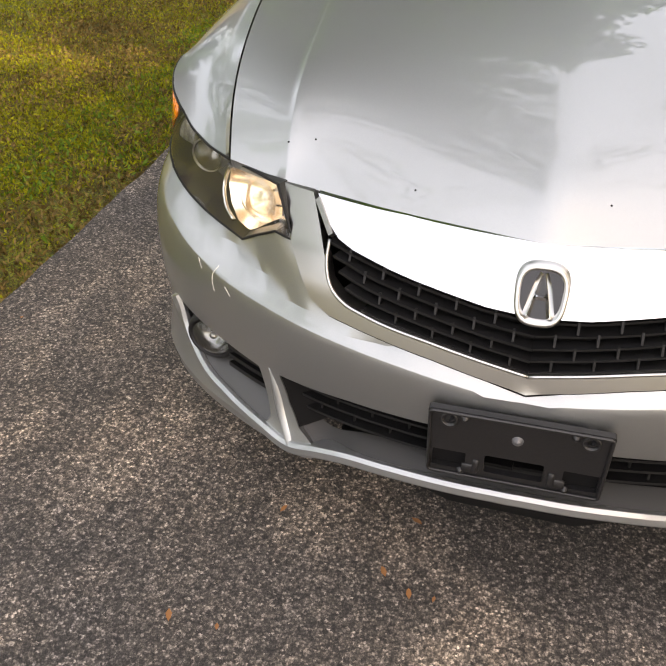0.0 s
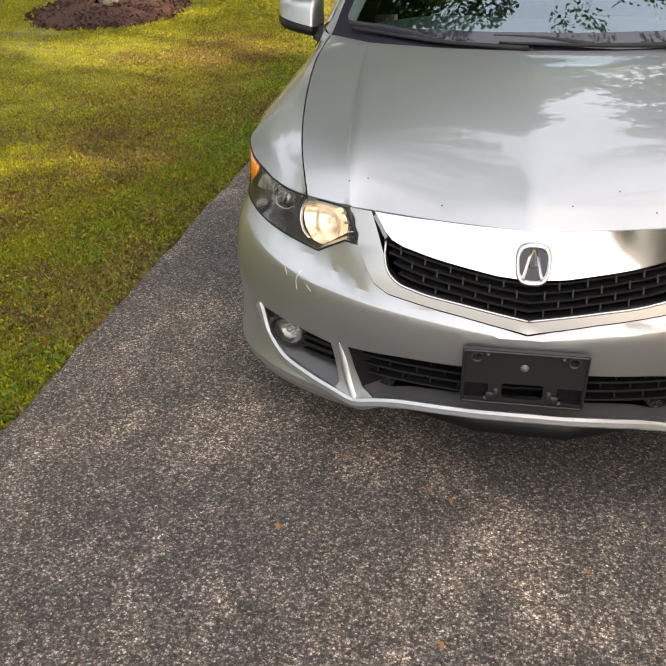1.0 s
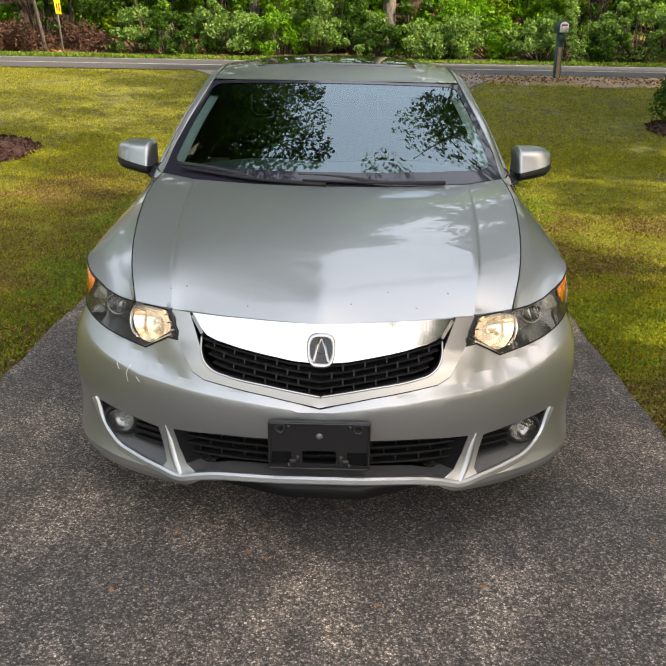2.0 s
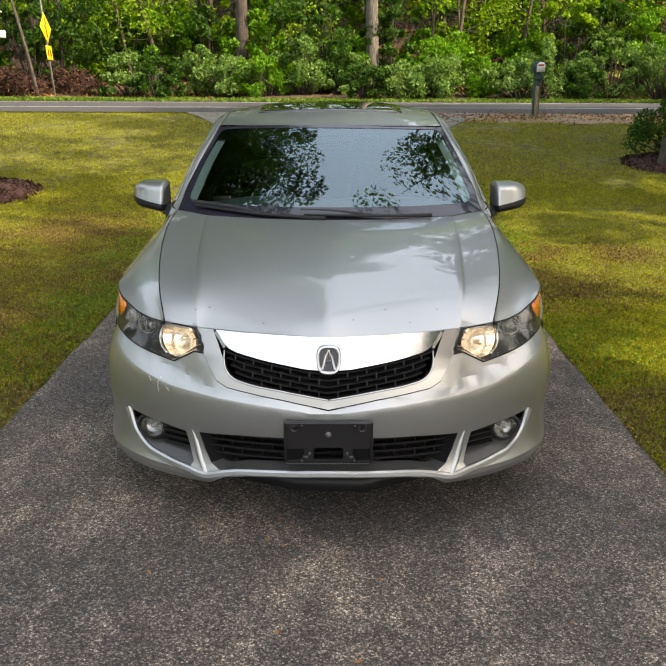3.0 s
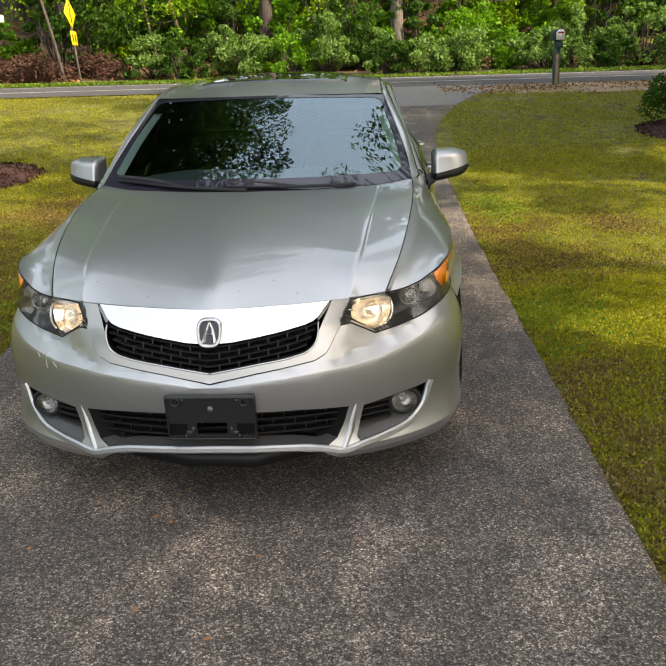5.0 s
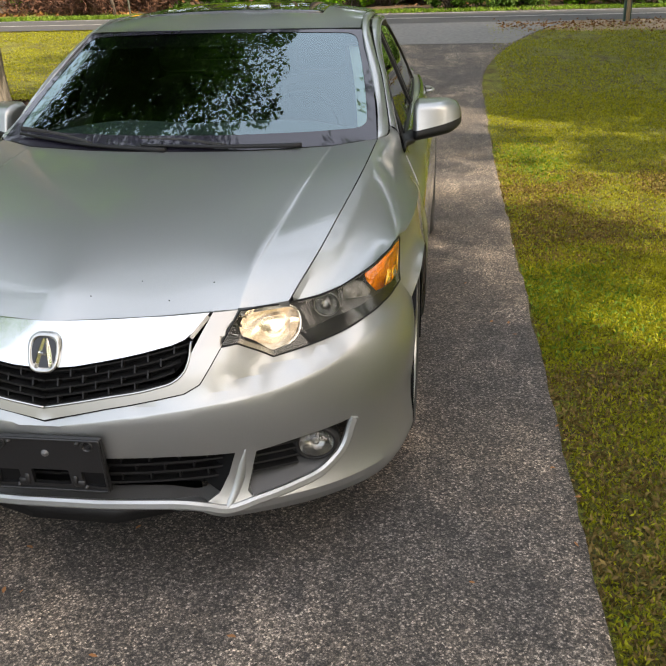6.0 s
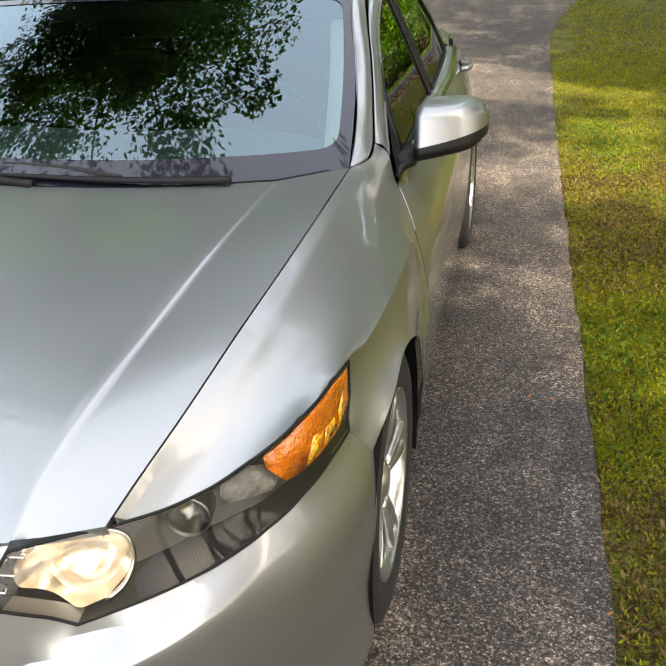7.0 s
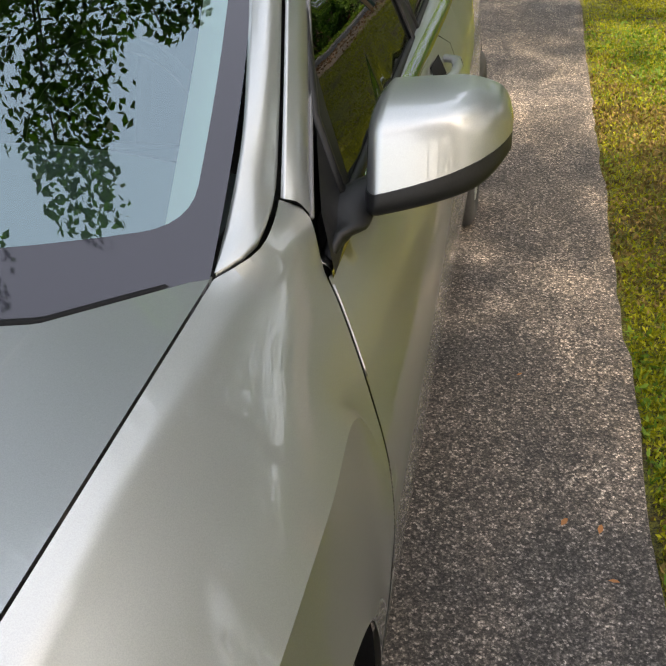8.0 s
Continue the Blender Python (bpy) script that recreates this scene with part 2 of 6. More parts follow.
def sheet(bm, grid, sx=1, skirt=0.0, sides="abcd"):
    """Faces over a net of points, with a short skirt folded down along the chosen sides."""
    g = np.array(grid) * (sx, 1, 1)
    n, m = g.shape[:2]
    vs = [[bm.verts.new(g[i, j]) for j in range(m)] for i in range(n)]
    for i in range(n - 1):
        for j in range(m - 1):
            q = (vs[i][j], vs[i + 1][j], vs[i + 1][j + 1], vs[i][j + 1])
            bm.faces.new(q)
    if skirt:
        edges = {"a": vs[0], "b": vs[-1], "c": [r[0] for r in vs], "d": [r[-1] for r in vs]}
        inner = {"a": g[1], "b": g[-2], "c": g[:, 1], "d": g[:, -2]}
        for s in sides:
            low = []
            for v, w in zip(edges[s], inner[s]):
                d = (Vector(w) - v.co)
                d = d.normalized() * skirt * 0.35 if d.length > 1e-6 else d
                low.append(bm.verts.new(v.co + d + Vector((0, 0, -skirt))))
            for k in range(len(low) - 1):
                try:
                    bm.faces.new((edges[s][k], edges[s][k + 1], low[k + 1], low[k]))
                except ValueError:
                    pass
    return vs


def inside(p, poly):
    x, y = p
    hit = False
    for (x0, y0), (x1, y1) in zip(poly, poly[1:] + poly[:1]):
        if (y0 > y) != (y1 > y) and x < (x1 - x0) * (y - y0) / (y1 - y0) + x0:
            hit = not hit
    return hit


def dense(loop, step, closed=True):
    """Points along a loop no further apart than step."""
    out = []
    ends = zip(loop, loop[1:] + loop[:1]) if closed else zip(loop, loop[1:])
    for a, b in ends:
        n = max(1, int(math.dist(a, b) / step + 0.5))
        out += [(a[0] + (b[0] - a[0]) * k / n, a[1] + (b[1] - a[1]) * k / n) for k in range(n)]
    return out if closed else out + [loop[-1]]


def rounded(loop, r, n=4):
    """A loop with its corners rounded off by about r."""
    out = []
    for a, b, c in zip(loop[-1:] + loop[:-1], loop, loop[1:] + loop[:1]):
        u, v = Vector(a) - Vector(b), Vector(c) - Vector(b)
        k = min(r, u.length * 0.45, v.length * 0.45)
        p, q = Vector(b) + u.normalized() * k, Vector(b) + v.normalized() * k
        for i in range(n + 1):
            t = i / n
            w = p * (1 - t) ** 2 + Vector(b) * 2 * t * (1 - t) + q * t**2
            out.append((w.x, w.y))
    return out


def region(bm, outer, holes, place, step=0.03, rim=0.0, rims=None, sx=1, lines=()):
    """The surface place(u, v) over a region with holes; rim: how deep its edges are folded back along the inward way."""
    loops = [dense(outer, step)] + [dense(h, step) for h in holes]
    pts, edges = [], []
    for lp in loops:
        k = len(pts)
        pts += lp
        edges += [(k + i, k + (i + 1) % len(lp)) for i in range(len(lp))]
    for ln in lines:
        k = len(pts)
        pts += [(float(a), float(b)) for a, b in ln]
        edges += [(k + i, k + i + 1) for i in range(len(ln) - 1)]
    border = len(pts)
    us, vs = [p[0] for p in loops[0]], [p[1] for p in loops[0]]
    for a in np.arange(min(us) + step / 2, max(us), step):
        for b in np.arange(min(vs) + step / 2, max(vs), step):
            p = (float(a), float(b))
            if inside(p, loops[0]) and not any(inside(p, h) for h in loops[1:]):
                if min((p[0] - q[0]) ** 2 + (p[1] - q[1]) ** 2 for q in pts[:border]) > (0.45 * step) ** 2:
                    pts.append(p)
    co, _, faces, _, _, _ = delaunay_2d_cdt([Vector(p) for p in pts], edges, [], 0, 1e-6)
    made = [bm.verts.new([c * k for c, k in zip(place(p.x, p.y), (sx, 1, 1))]) for p in co]
    for f in faces:
        c = sum((co[i] for i in f), Vector((0, 0))) / len(f)
        c = (c.x, c.y)
        if inside(c, loops[0]) and not any(inside(c, h) for h in loops[1:]):
            bm.faces.new([made[i] for i in f])
    if rim:
        k = 0
        for n, lp in enumerate(loops):
            if rims is None or n in rims:
                ring = made[k:k + len(lp)]
                low = [bm.verts.new(v.co + Vector((0, rim, 0))) for v in ring]
                for i in range(len(lp)):
                    j = (i + 1) % len(lp)
                    bm.faces.new((ring[i], ring[j], low[j], low[i]))
            k += len(lp)
    for v in [v for v in bm.verts if not v.link_faces]:
        bm.verts.remove(v)
    return bm


def box(bm, size, m=None, bevel=0.0, seg=2):
    """A box with rounded edges, centred, moved by m."""
    made = bmesh.ops.create_cube(bm, size=1.0, matrix=(m or Matrix()) @ Matrix.Diagonal((*size, 1)))
    if bevel:
        es = list({e for v in made["verts"] for e in v.link_edges})
        bmesh.ops.bevel(bm, geom=es, offset=bevel, segments=seg, profile=0.5, affect="EDGES")
    return bm


def lathe(bm, profile, m=None, n=32, sweep=360):
    """A solid of revolution about z from (radius, z) points."""
    m = m or Matrix()
    full = sweep == 360
    cols = n if full else n + 1
    rings = [[bm.verts.new(m @ Vector((r * math.cos(radians(sweep * i / n)), r * math.sin(radians(sweep * i / n)), z))) for i in range(cols)] for r, z in profile]
    for a, b in zip(rings, rings[1:]):
        for i in range(n):
            j = (i + 1) % cols
            bm.faces.new((a[i], a[j], b[j], b[i]))
    return bm


def sweep(bm, path, section, up=(0, 0, 1), sx=1, closed=False, scales=None):
    """A section of (side, up) points carried along a path."""
    p = [Vector(q) for q in path]
    rings = []
    for i, q in enumerate(p):
        t = (p[min(i + 1, len(p) - 1)] - p[max(i - 1, 0)]).normalized()
        side = t.cross(Vector(up)).normalized()
        top = side.cross(t).normalized()
        k = scales[i] if scales is not None else 1.0
        rings.append([bm.verts.new([c * f for c, f in zip(q + side * a * k + top * b * k, (sx, 1, 1))]) for a, b in section])
    n = len(section)
    for a, b in zip(rings, rings[1:]):
        for i in range(n):
            bm.faces.new((a[i], a[(i + 1) % n], b[(i + 1) % n], b[i]))
    for ring in (rings[0], rings[-1]):
        bm.faces.new(ring)
    return bm


def circle(r, n=8, r2=None):
    return [(r * math.cos(2 * math.pi * i / n), (r2 or r) * math.sin(2 * math.pi * i / n)) for i in range(n)]
# ---- the ground ----
RISE_Y = (-60, -10, 3, 5, 7, 9, 12, 16, 18, 23, 26, 34, 60, 140)
RISE_Z = (0, 0, 0, 0.03, 0.13, 0.31, 0.60, 0.96, 1.03, 1.06, 1.2, 3.2, 10, 24)


def rises(y):
    """Heights of the ground along the way to the road."""
    return spline(RISE_Y, RISE_Z, y)[:, 0]


def rise(y):
    return float(rises([y])[0])


EDGE_L, EDGE_R = -1.59, 1.45
bm = bmesh.new()
ys = [-60, -30, -15, -8, -4, -2, 0, 2, 3, 4, 5, 6, 7, 8, 9, 10, 11, 12, 13, 14, 15, 16, 17, 18, 20, 22, 24, 26, 28, 31, 34, 40, 50, 65, 90, 140]
xs = [-150, -80, -40, -25, -15, -10, -6, -4, -3, -2, 0, 2, 3, 4, 6, 10, 15, 25, 40, 80, 150]
sheet(bm, [[(x, y, rise(y) - 0.012) for y in ys] for x in xs])
tagged(obj("ground", bm, TURF), "patchy green lawn with brown soil showing through", kind="structure")


def flare(y):
    """How far the driveway widens towards the road."""
    return 0.0 if y < 9.5 else 0.045 * (y - 9.5) ** 2


bm = bmesh.new()
rows = []
yy = list(np.arange(-14, 16.4, 0.10))
for s in (0, 0.004, 0.02, 0.1, 0.2, 0.35, 0.5, 0.65, 0.8, 0.9, 0.98, 0.996, 1):
    row = []
    for y in yy:
        wl = 0.020 * noise.noise((y * 2.1, 0.0, 3.0)) + 0.014 * noise.noise((y * 7.0, 1.0, 9.0))
        wr = 0.020 * noise.noise((y * 2.1, 4.0, 3.0)) + 0.014 * noise.noise((y * 7.0, 6.0, 9.0))
        l, r = EDGE_L - flare(y) * 0.8 + wl, EDGE_R + flare(y) + wr
        row.append((l + (r - l) * s, y, rise(y) + 0.004 - (0.035 if s in (0, 1) else 0.0)))
    rows.append(row)
sheet(bm, rows)
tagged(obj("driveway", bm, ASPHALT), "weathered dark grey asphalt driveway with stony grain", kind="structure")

bm = bmesh.new()
sheet(bm, [[(x, y, rise(y) + 0.012) for y in np.linspace(16.2, 22.9, 12)] for x in np.linspace(-70, 70, 30)])
tagged(obj("road", bm, speckled("road_asphalt", (0.030, 0.030, 0.032), (0.052, 0.052, 0.056), 30.0, 0.8)), "grey asphalt road running across behind the lawn", kind="structure")
bm = bmesh.new()
for y in (17.9, 22.3):
    sheet(bm, [[(x, y + d, rise(y + d) + 0.018) for d in (-0.06, 0.06)] for x in np.linspace(-70, 70, 30)])
tagged(obj("road_marking", bm, speckled("road_paint", (0.36, 0.36, 0.35), (0.55, 0.55, 0.53), 6.0, 0.7, 0.1)), "white painted edge lines along the road", kind="structure")

bm = bmesh.new()
sheet(bm, [[(l + (r - l) * s, y, rise(y) + 0.010) for y, l, r in ((13.2, EDGE_L - flare(13.2) * 0.8 + 0.03, EDGE_R + flare(13.2) - 0.03), (14.2, EDGE_L - flare(14.2) * 0.8 + 0.03, EDGE_R + flare(14.2) - 0.03), (15.2, EDGE_L - flare(15.2) * 0.8 + 0.03, EDGE_R + flare(15.2) - 0.03), (16.25, EDGE_L - flare(16.25) * 0.8, EDGE_R + flare(16.25)))] for s in np.linspace(0, 1, 10)])
tagged(obj("driveway_apron", bm, speckled("pale_asphalt", (0.10, 0.099, 0.096), (0.17, 0.167, 0.16), 14.0, 0.85)), "pale worn apron where the driveway meets the road", kind="structure")
# the wood's floor beyond the road
bm = bmesh.new()
sheet(bm, [[(x, y, rise(y) + 0.004 + 0.15 * noise.noise((x * 0.3, y * 0.3, 0)) * (y > 24)) for y in np.linspace(23.3, 70, 40)] for x in np.linspace(-60, 60, 50)])
tagged(obj("wood_floor", bm, speckled("leaf_mould", (0.022, 0.015, 0.009), (0.09, 0.05, 0.022), 3.0, 0.95, 0.6, 0.05)), "dark earth and leaf mould under the trees", kind="structure")

# bare gravelly strip beside the road round the mailbox
bm = bmesh.new()
sheet(bm, [[(x, 16.15 - (16.15 - (14.5 + 0.35 * noise.noise((x * 1.3, 0.0, 2.0)) + 0.03 * (x - 5) ** 2)) * f, rise(16.15 - 1.65 * f) + 0.008 - 0.016 * (f == 1)) for f in (0, 0.25, 0.5, 0.75, 0.9, 1)] for x in np.linspace(2.6, 9.5, 30)])
tagged(obj("verge", bm, speckled("gravel_earth", (0.12, 0.08, 0.05), (0.27, 0.20, 0.135), 16.0, 0.95, 0.6, 0.02)), "bare brown gravelly verge beside the road", kind="structure")
# ---- the car ----
car = new("car")
tagged(car, "silver four-door saloon with lit headlights, parked on the driveway", "car")

PLAN_X = (0, 0.1, 0.2, 0.3, 0.4, 0.5, 0.6, 0.7, 0.763, 0.815, 0.86, 0.893, 0.914, 0.924)
PLAN_Y = (0, 0.004, 0.015, 0.034, 0.062, 0.103, 0.155, 0.220, 0.275, 0.335, 0.41, 0.50, 0.61, 0.74)
PLAN_U = np.r_[0, np.cumsum(np.hypot(np.diff(PLAN_X), np.diff(PLAN_Y)))]
IN_Z = (0.14, 0.18, 0.21, 0.25, 0.30, 0.36, 0.42, 0.48)
IN_FRONT = (0.05, 0.012, -0.004, 0.008, 0.018, 0.016, 0.006, 0)
IN_SIDE = (0.03, 0.010, 0.0, 0.004, 0.008, 0.008, 0.003, 0)
TUCK_Z = (0.44, 0.50, 0.56, 0.61, 0.65, 0.68, 0.74, 0.84)
TUCK = (0, 0.003, 0.012, 0.029, 0.050, 0.059, 0.062, 0.062)
CREASE_U = (0, 0.22, 0.42, 0.60, 0.76, 0.93, 1.09, 1.40)
CREASE_Z = (0.482, 0.507, 0.525, 0.541, 0.576, 0.622, 0.638, 0.645)


def front(u, z, out=0.0):
    """A point of the nose: u metres round it from the middle, at height z, out metres proud of it. Above its shoulder the nose leans back."""
    s, u = (1 if u >= 0 else -1), abs(u)
    xy = spline(PLAN_U, np.stack([PLAN_X, PLAN_Y], 1), [u - 0.012, u, u + 0.012])
    t = xy[2] - xy[0] if u > 0.012 else np.array([1.0, 0.0])
    t = t / np.linalg.norm(t)
    d = z - np.interp(u, CREASE_U, CREASE_Z)
    over = 0.5 * (d + math.sqrt(d * d + 0.004**2))
    f, g = spline(IN_Z, np.stack([IN_FRONT, IN_SIDE], 1), [min(z, 0.48)])[0]
    lean = np.interp(u, (0, 0.5, 0.9, 1.3), (0.42, 0.45, 0.9, 0.9)) * over + 0.25 * over * over
    shelf = min(1.0, max(0.0, (u - 0.42) / 0.14)) * min(1.0, max(0.0, (1.15 - u) / 0.2))
    deep, run, fade = 0.013 + 0.027 * shelf, 0.018 + 0.027 * shelf, 0.07 + 0.06 * shelf
    f += lean + deep * min(1.0, max(0.0, (1.15 - u) / 0.2)) * min(1.0, over / run) * max(0.0, 1 - max(0.0, over - run) / fade)
    g += spline(TUCK_Z, TUCK, [z])[0, 0] * np.interp(u, (0.5, 0.9), (0.4, 1))
    x, y = xy[1]
    return (s * (x - g * t[1] + out * t[1]), y + f * t[0] - out * t[0], z)


def proud(d):
    return lambda u, z: front(u, z, d)


def both(half):
    """A loop from the half on the +u side that starts and ends on the middle line."""
    return half + [(-u, z) for u, z in reversed(half[1:-1])]


SHIELD = [(0, 0.498), (0.159, 0.529), (0.22, 0.538), (0.36, 0.560), (0.40, 0.580), (0.457, 0.661)]
OPENING_LOW = [(0, 0.529), (0.159, 0.556), (0.29, 0.577), (0.335, 0.590), (0.362, 0.612), (0.376, 0.645), (0.378, 0.680)]
OPENING_TOP = [(0.365, 0.682), (0.328, 0.672), (0.215, 0.651), (0.083, 0.629), (0, 0.622)]
LAMP_LOW = [(0.457, 0.661), (0.502, 0.664), (0.593, 0.612), (0.705, 0.625), (0.83, 0.641), (0.945, 0.659), (1.06, 0.671), (1.19, 0.673), (1.285, 0.668)]
LAMP_TOP = [(1.315, 0.73), (1.312, 0.796), (1.20, 0.809), (1.05, 0.797), (0.92, 0.770), (0.83, 0.752), (0.747, 0.742), (0.651, 0.738), (0.556, 0.740), (0.507, 0.739)]
INTAKE = [(0, 0.392), (0.156, 0.387), (0.315, 0.384), (0.483, 0.373), (0.462, 0.310), (0.435, 0.262), (0.40, 0.240), (0.30, 0.252), (0.15, 0.258), (0, 0.261)]
POD = [(0.540, 0.367), (0.665, 0.383), (0.832, 0.399), (0.798, 0.322), (0.732, 0.272), (0.637, 0.250), (0.525, 0.233), (0.510, 0.255)]
LIP = [(0, 0.255), (0.1, 0.253), (0.238, 0.249), (0.33, 0.243), (0.398, 0.231), (0.455, 0.217), (0.53, 0.228), (0.637, 0.244), (0.728, 0.266), (0.80, 0.318), (0.836, 0.400)]
flip = lambda loop: [(-u, z) for u, z in reversed(loop)]

# front bumper
BOTTOM = [(0, 0.247), (0.2, 0.244), (0.38, 0.222), (0.444, 0.183), (0.652, 0.170), (0.788, 0.172), (0.95, 0.166), (1.09, 0.18), (1.225, 0.21)]
ARCH = [(1.222, 0.33), (1.238, 0.42), (1.278, 0.52), (1.333, 0.588), (1.320, 0.625)]
bm = bmesh.new()
region(bm, both(BOTTOM + ARCH + LAMP_LOW[::-1] + SHIELD[-2::-1]), [both(INTAKE), POD, flip(POD)], front, 0.022, 0.03, rims=(0, 1, 2, 3), lines=[[(s * u, np.interp(u, CREASE_U, CREASE_Z) + d) for u in np.linspace(0.06 if s > 0 else 0.085, 1.24, 50)] for s in (1, -1) for d in (-0.005, 0.0, 0.005)])
bumper = part("front_bumper", bm, PAINT, car, "silver painted front bumper with fine scratches")
sharp(bumper, 20)
bm = bmesh.new()
path = [front(u, z, 0.0) for u, z in curve(flip(LIP) + LIP[1:], 121)]
sweep(bm, path, [(-0.006, -0.014), (0.008, -0.013), (0.011, -0.008), (0.009, 0.005), (0.002, 0.011), (-0.006, 0.011)])
sharp(part("lip", bm, PAINT, bumper), 30)
for s in (1, -1):
    bm = bmesh.new()
    blade = curve([front(s * u, z, o) for u, z, o in ((0.512, 0.380, -0.004), (0.496, 0.335, 0.004), (0.478, 0.275, 0.006), (0.452, 0.216, 0.002))], 20)
    sweep(bm, blade, [(-0.014, -0.012), (0.0, 0.006), (0.014, -0.012), (0.010, -0.045), (-0.010, -0.045)], up=(0, -1, 0), scales=np.linspace(0.75, 1.45, 20))
    part("divider_fin", bm, PAINT, bumper)

for path in ([(-0.640, 0.560), (-0.652, 0.545), (-0.655, 0.525), (-0.650, 0.505)], [(-0.700, 0.560), (-0.690, 0.540)], [(-0.615, 0.530), (-0.600, 0.515)]):
    bm = bmesh.new()
    sweep(bm, [front(u, z, 0.0002) for u, z in curve(path, 10)], circle(0.0008, 4), up=(0, -1, 0))
    part("scratch", bm, mat("primer", (0.6, 0.59, 0.54), 0.8) if "primer" not in bpy.data.materials else bpy.data.materials["primer"], bumper, "pale scratch through the paint")

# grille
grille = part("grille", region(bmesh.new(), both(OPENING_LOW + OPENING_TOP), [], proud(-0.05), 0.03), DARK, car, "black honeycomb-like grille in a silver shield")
ARM = [(0.507, 0.737), (0.428, 0.736), (0.402, 0.692)]
surround = SHIELD + ARM + OPENING_LOW[-2::-1]
bm = bmesh.new()


def band(u, z):
    x, y, z = front(u, z, 0.009)
    return (x, y + 0.026 * min(1.0, max(0.0, (z - 0.66) / 0.075)), z)


def plate(u, z):
    """The bright plate, which leans back to meet the bonnet's edge."""
    x, y, z = front(u, z, 0.012)
    return (x, y + 0.030 * min(1.0, abs(u) / 0.24) * min(1.0, max(0.0, (z - 0.66) / 0.075)), z)


region(bm, both(surround), [], band, 0.014, 0.035)
sharp(part("surround", bm, SATIN, grille, "satin silver shield surround"), 40)
for s in (1, -1):
    bm = bmesh.new()
    sweep(bm, [band(s * u, z) for u, z in curve(OPENING_LOW, 40)], [(-0.0025, -0.004), (0.0025, -0.004), (0.003, 0.001), (0.0, 0.003), (-0.003, 0.001)], up=(0, -1, 0))
    part("inner_bevel", bm, CHROME_SOFT, grille, "polished inner edge of the shield")
for s in (1, -1):
    bm = bmesh.new()
    sweep(bm, [front(s * u, z - 0.003, 0.002) for u, z in dense(SHIELD, 0.02, False)], circle(0.0030, 6))
    part("joint", bm, DARK, grille)
bm = bmesh.new()
BAR = [(0, 0.624), (0.083, 0.631), (0.215, 0.653), (0.328, 0.674), (0.360, 0.684), (0.391, 0.706), (0.417, 0.736), (0.3, 0.733), (0.2, 0.732), (0, 0.731)]
region(bm, both(BAR), [], plate, 0.02, 0.012)
sharp(part("shield_plate", bm, mat("plate_chrome", (0.60, 0.61, 0.61), 0.13, 1.0), grille, "bright satin chrome plate above the grille"), 40)


def across(f, u):
    """Height of the line that lies at the share f between the opening's lower and upper edge."""
    lo = np.interp(u, [p[0] for p in OPENING_LOW], [p[1] for p in OPENING_LOW])
    hi = np.interp(u, [p[0] for p in OPENING_TOP[::-1]], [p[1] for p in OPENING_TOP[::-1]])
    return lo + (hi - lo) * f


for s in (1, -1):
    for k, f in enumerate((0.0, 0.22, 0.44, 0.66, 0.88)):
        end = 0.30 + 0.075 * f + (0.02 if f > 0.1 else 0)
        bm = bmesh.new()
        sweep(bm, [front(s * u, across(f, min(u, 0.34)) + (max(u - 0.34, 0) * 0.2), -0.014) for u in np.linspace(0.0, end, 14)], [(-0.014, -0.0025), (0.012, -0.002), (0.012, 0.002), (-0.014, 0.0025)])
        part("slat", bm, BLACK, grille, smooth=False)
        if k < 4:
            for u in np.arange(0.034 + 0.034 * (k % 2), end - 0.01, 0.068):
                bm = bmesh.new()
                a, b = across(f, u), across(f + 0.22, u)
                sweep(bm, [front(s * u, a, -0.012), front(s * u, b, -0.012)], [(-0.002, -0.014), (0.002, -0.014), (0.002, 0.011), (-0.002, 0.011)], up=(0, -1, 0))
                part("upright", bm, BLACK, grille, smooth=False)
    bm = bmesh.new()
    sweep(bm, [band(s * u, z) for u, z in ((0.377, 0.686), (0.397, 0.708), (0.417, 0.729))], [(-0.006, -0.012), (0.006, -0.012), (0.005, 0.002), (-0.005, 0.002)], up=(0, -1, 0))
    part("end_strip", bm, SATIN, grille, smooth=False)

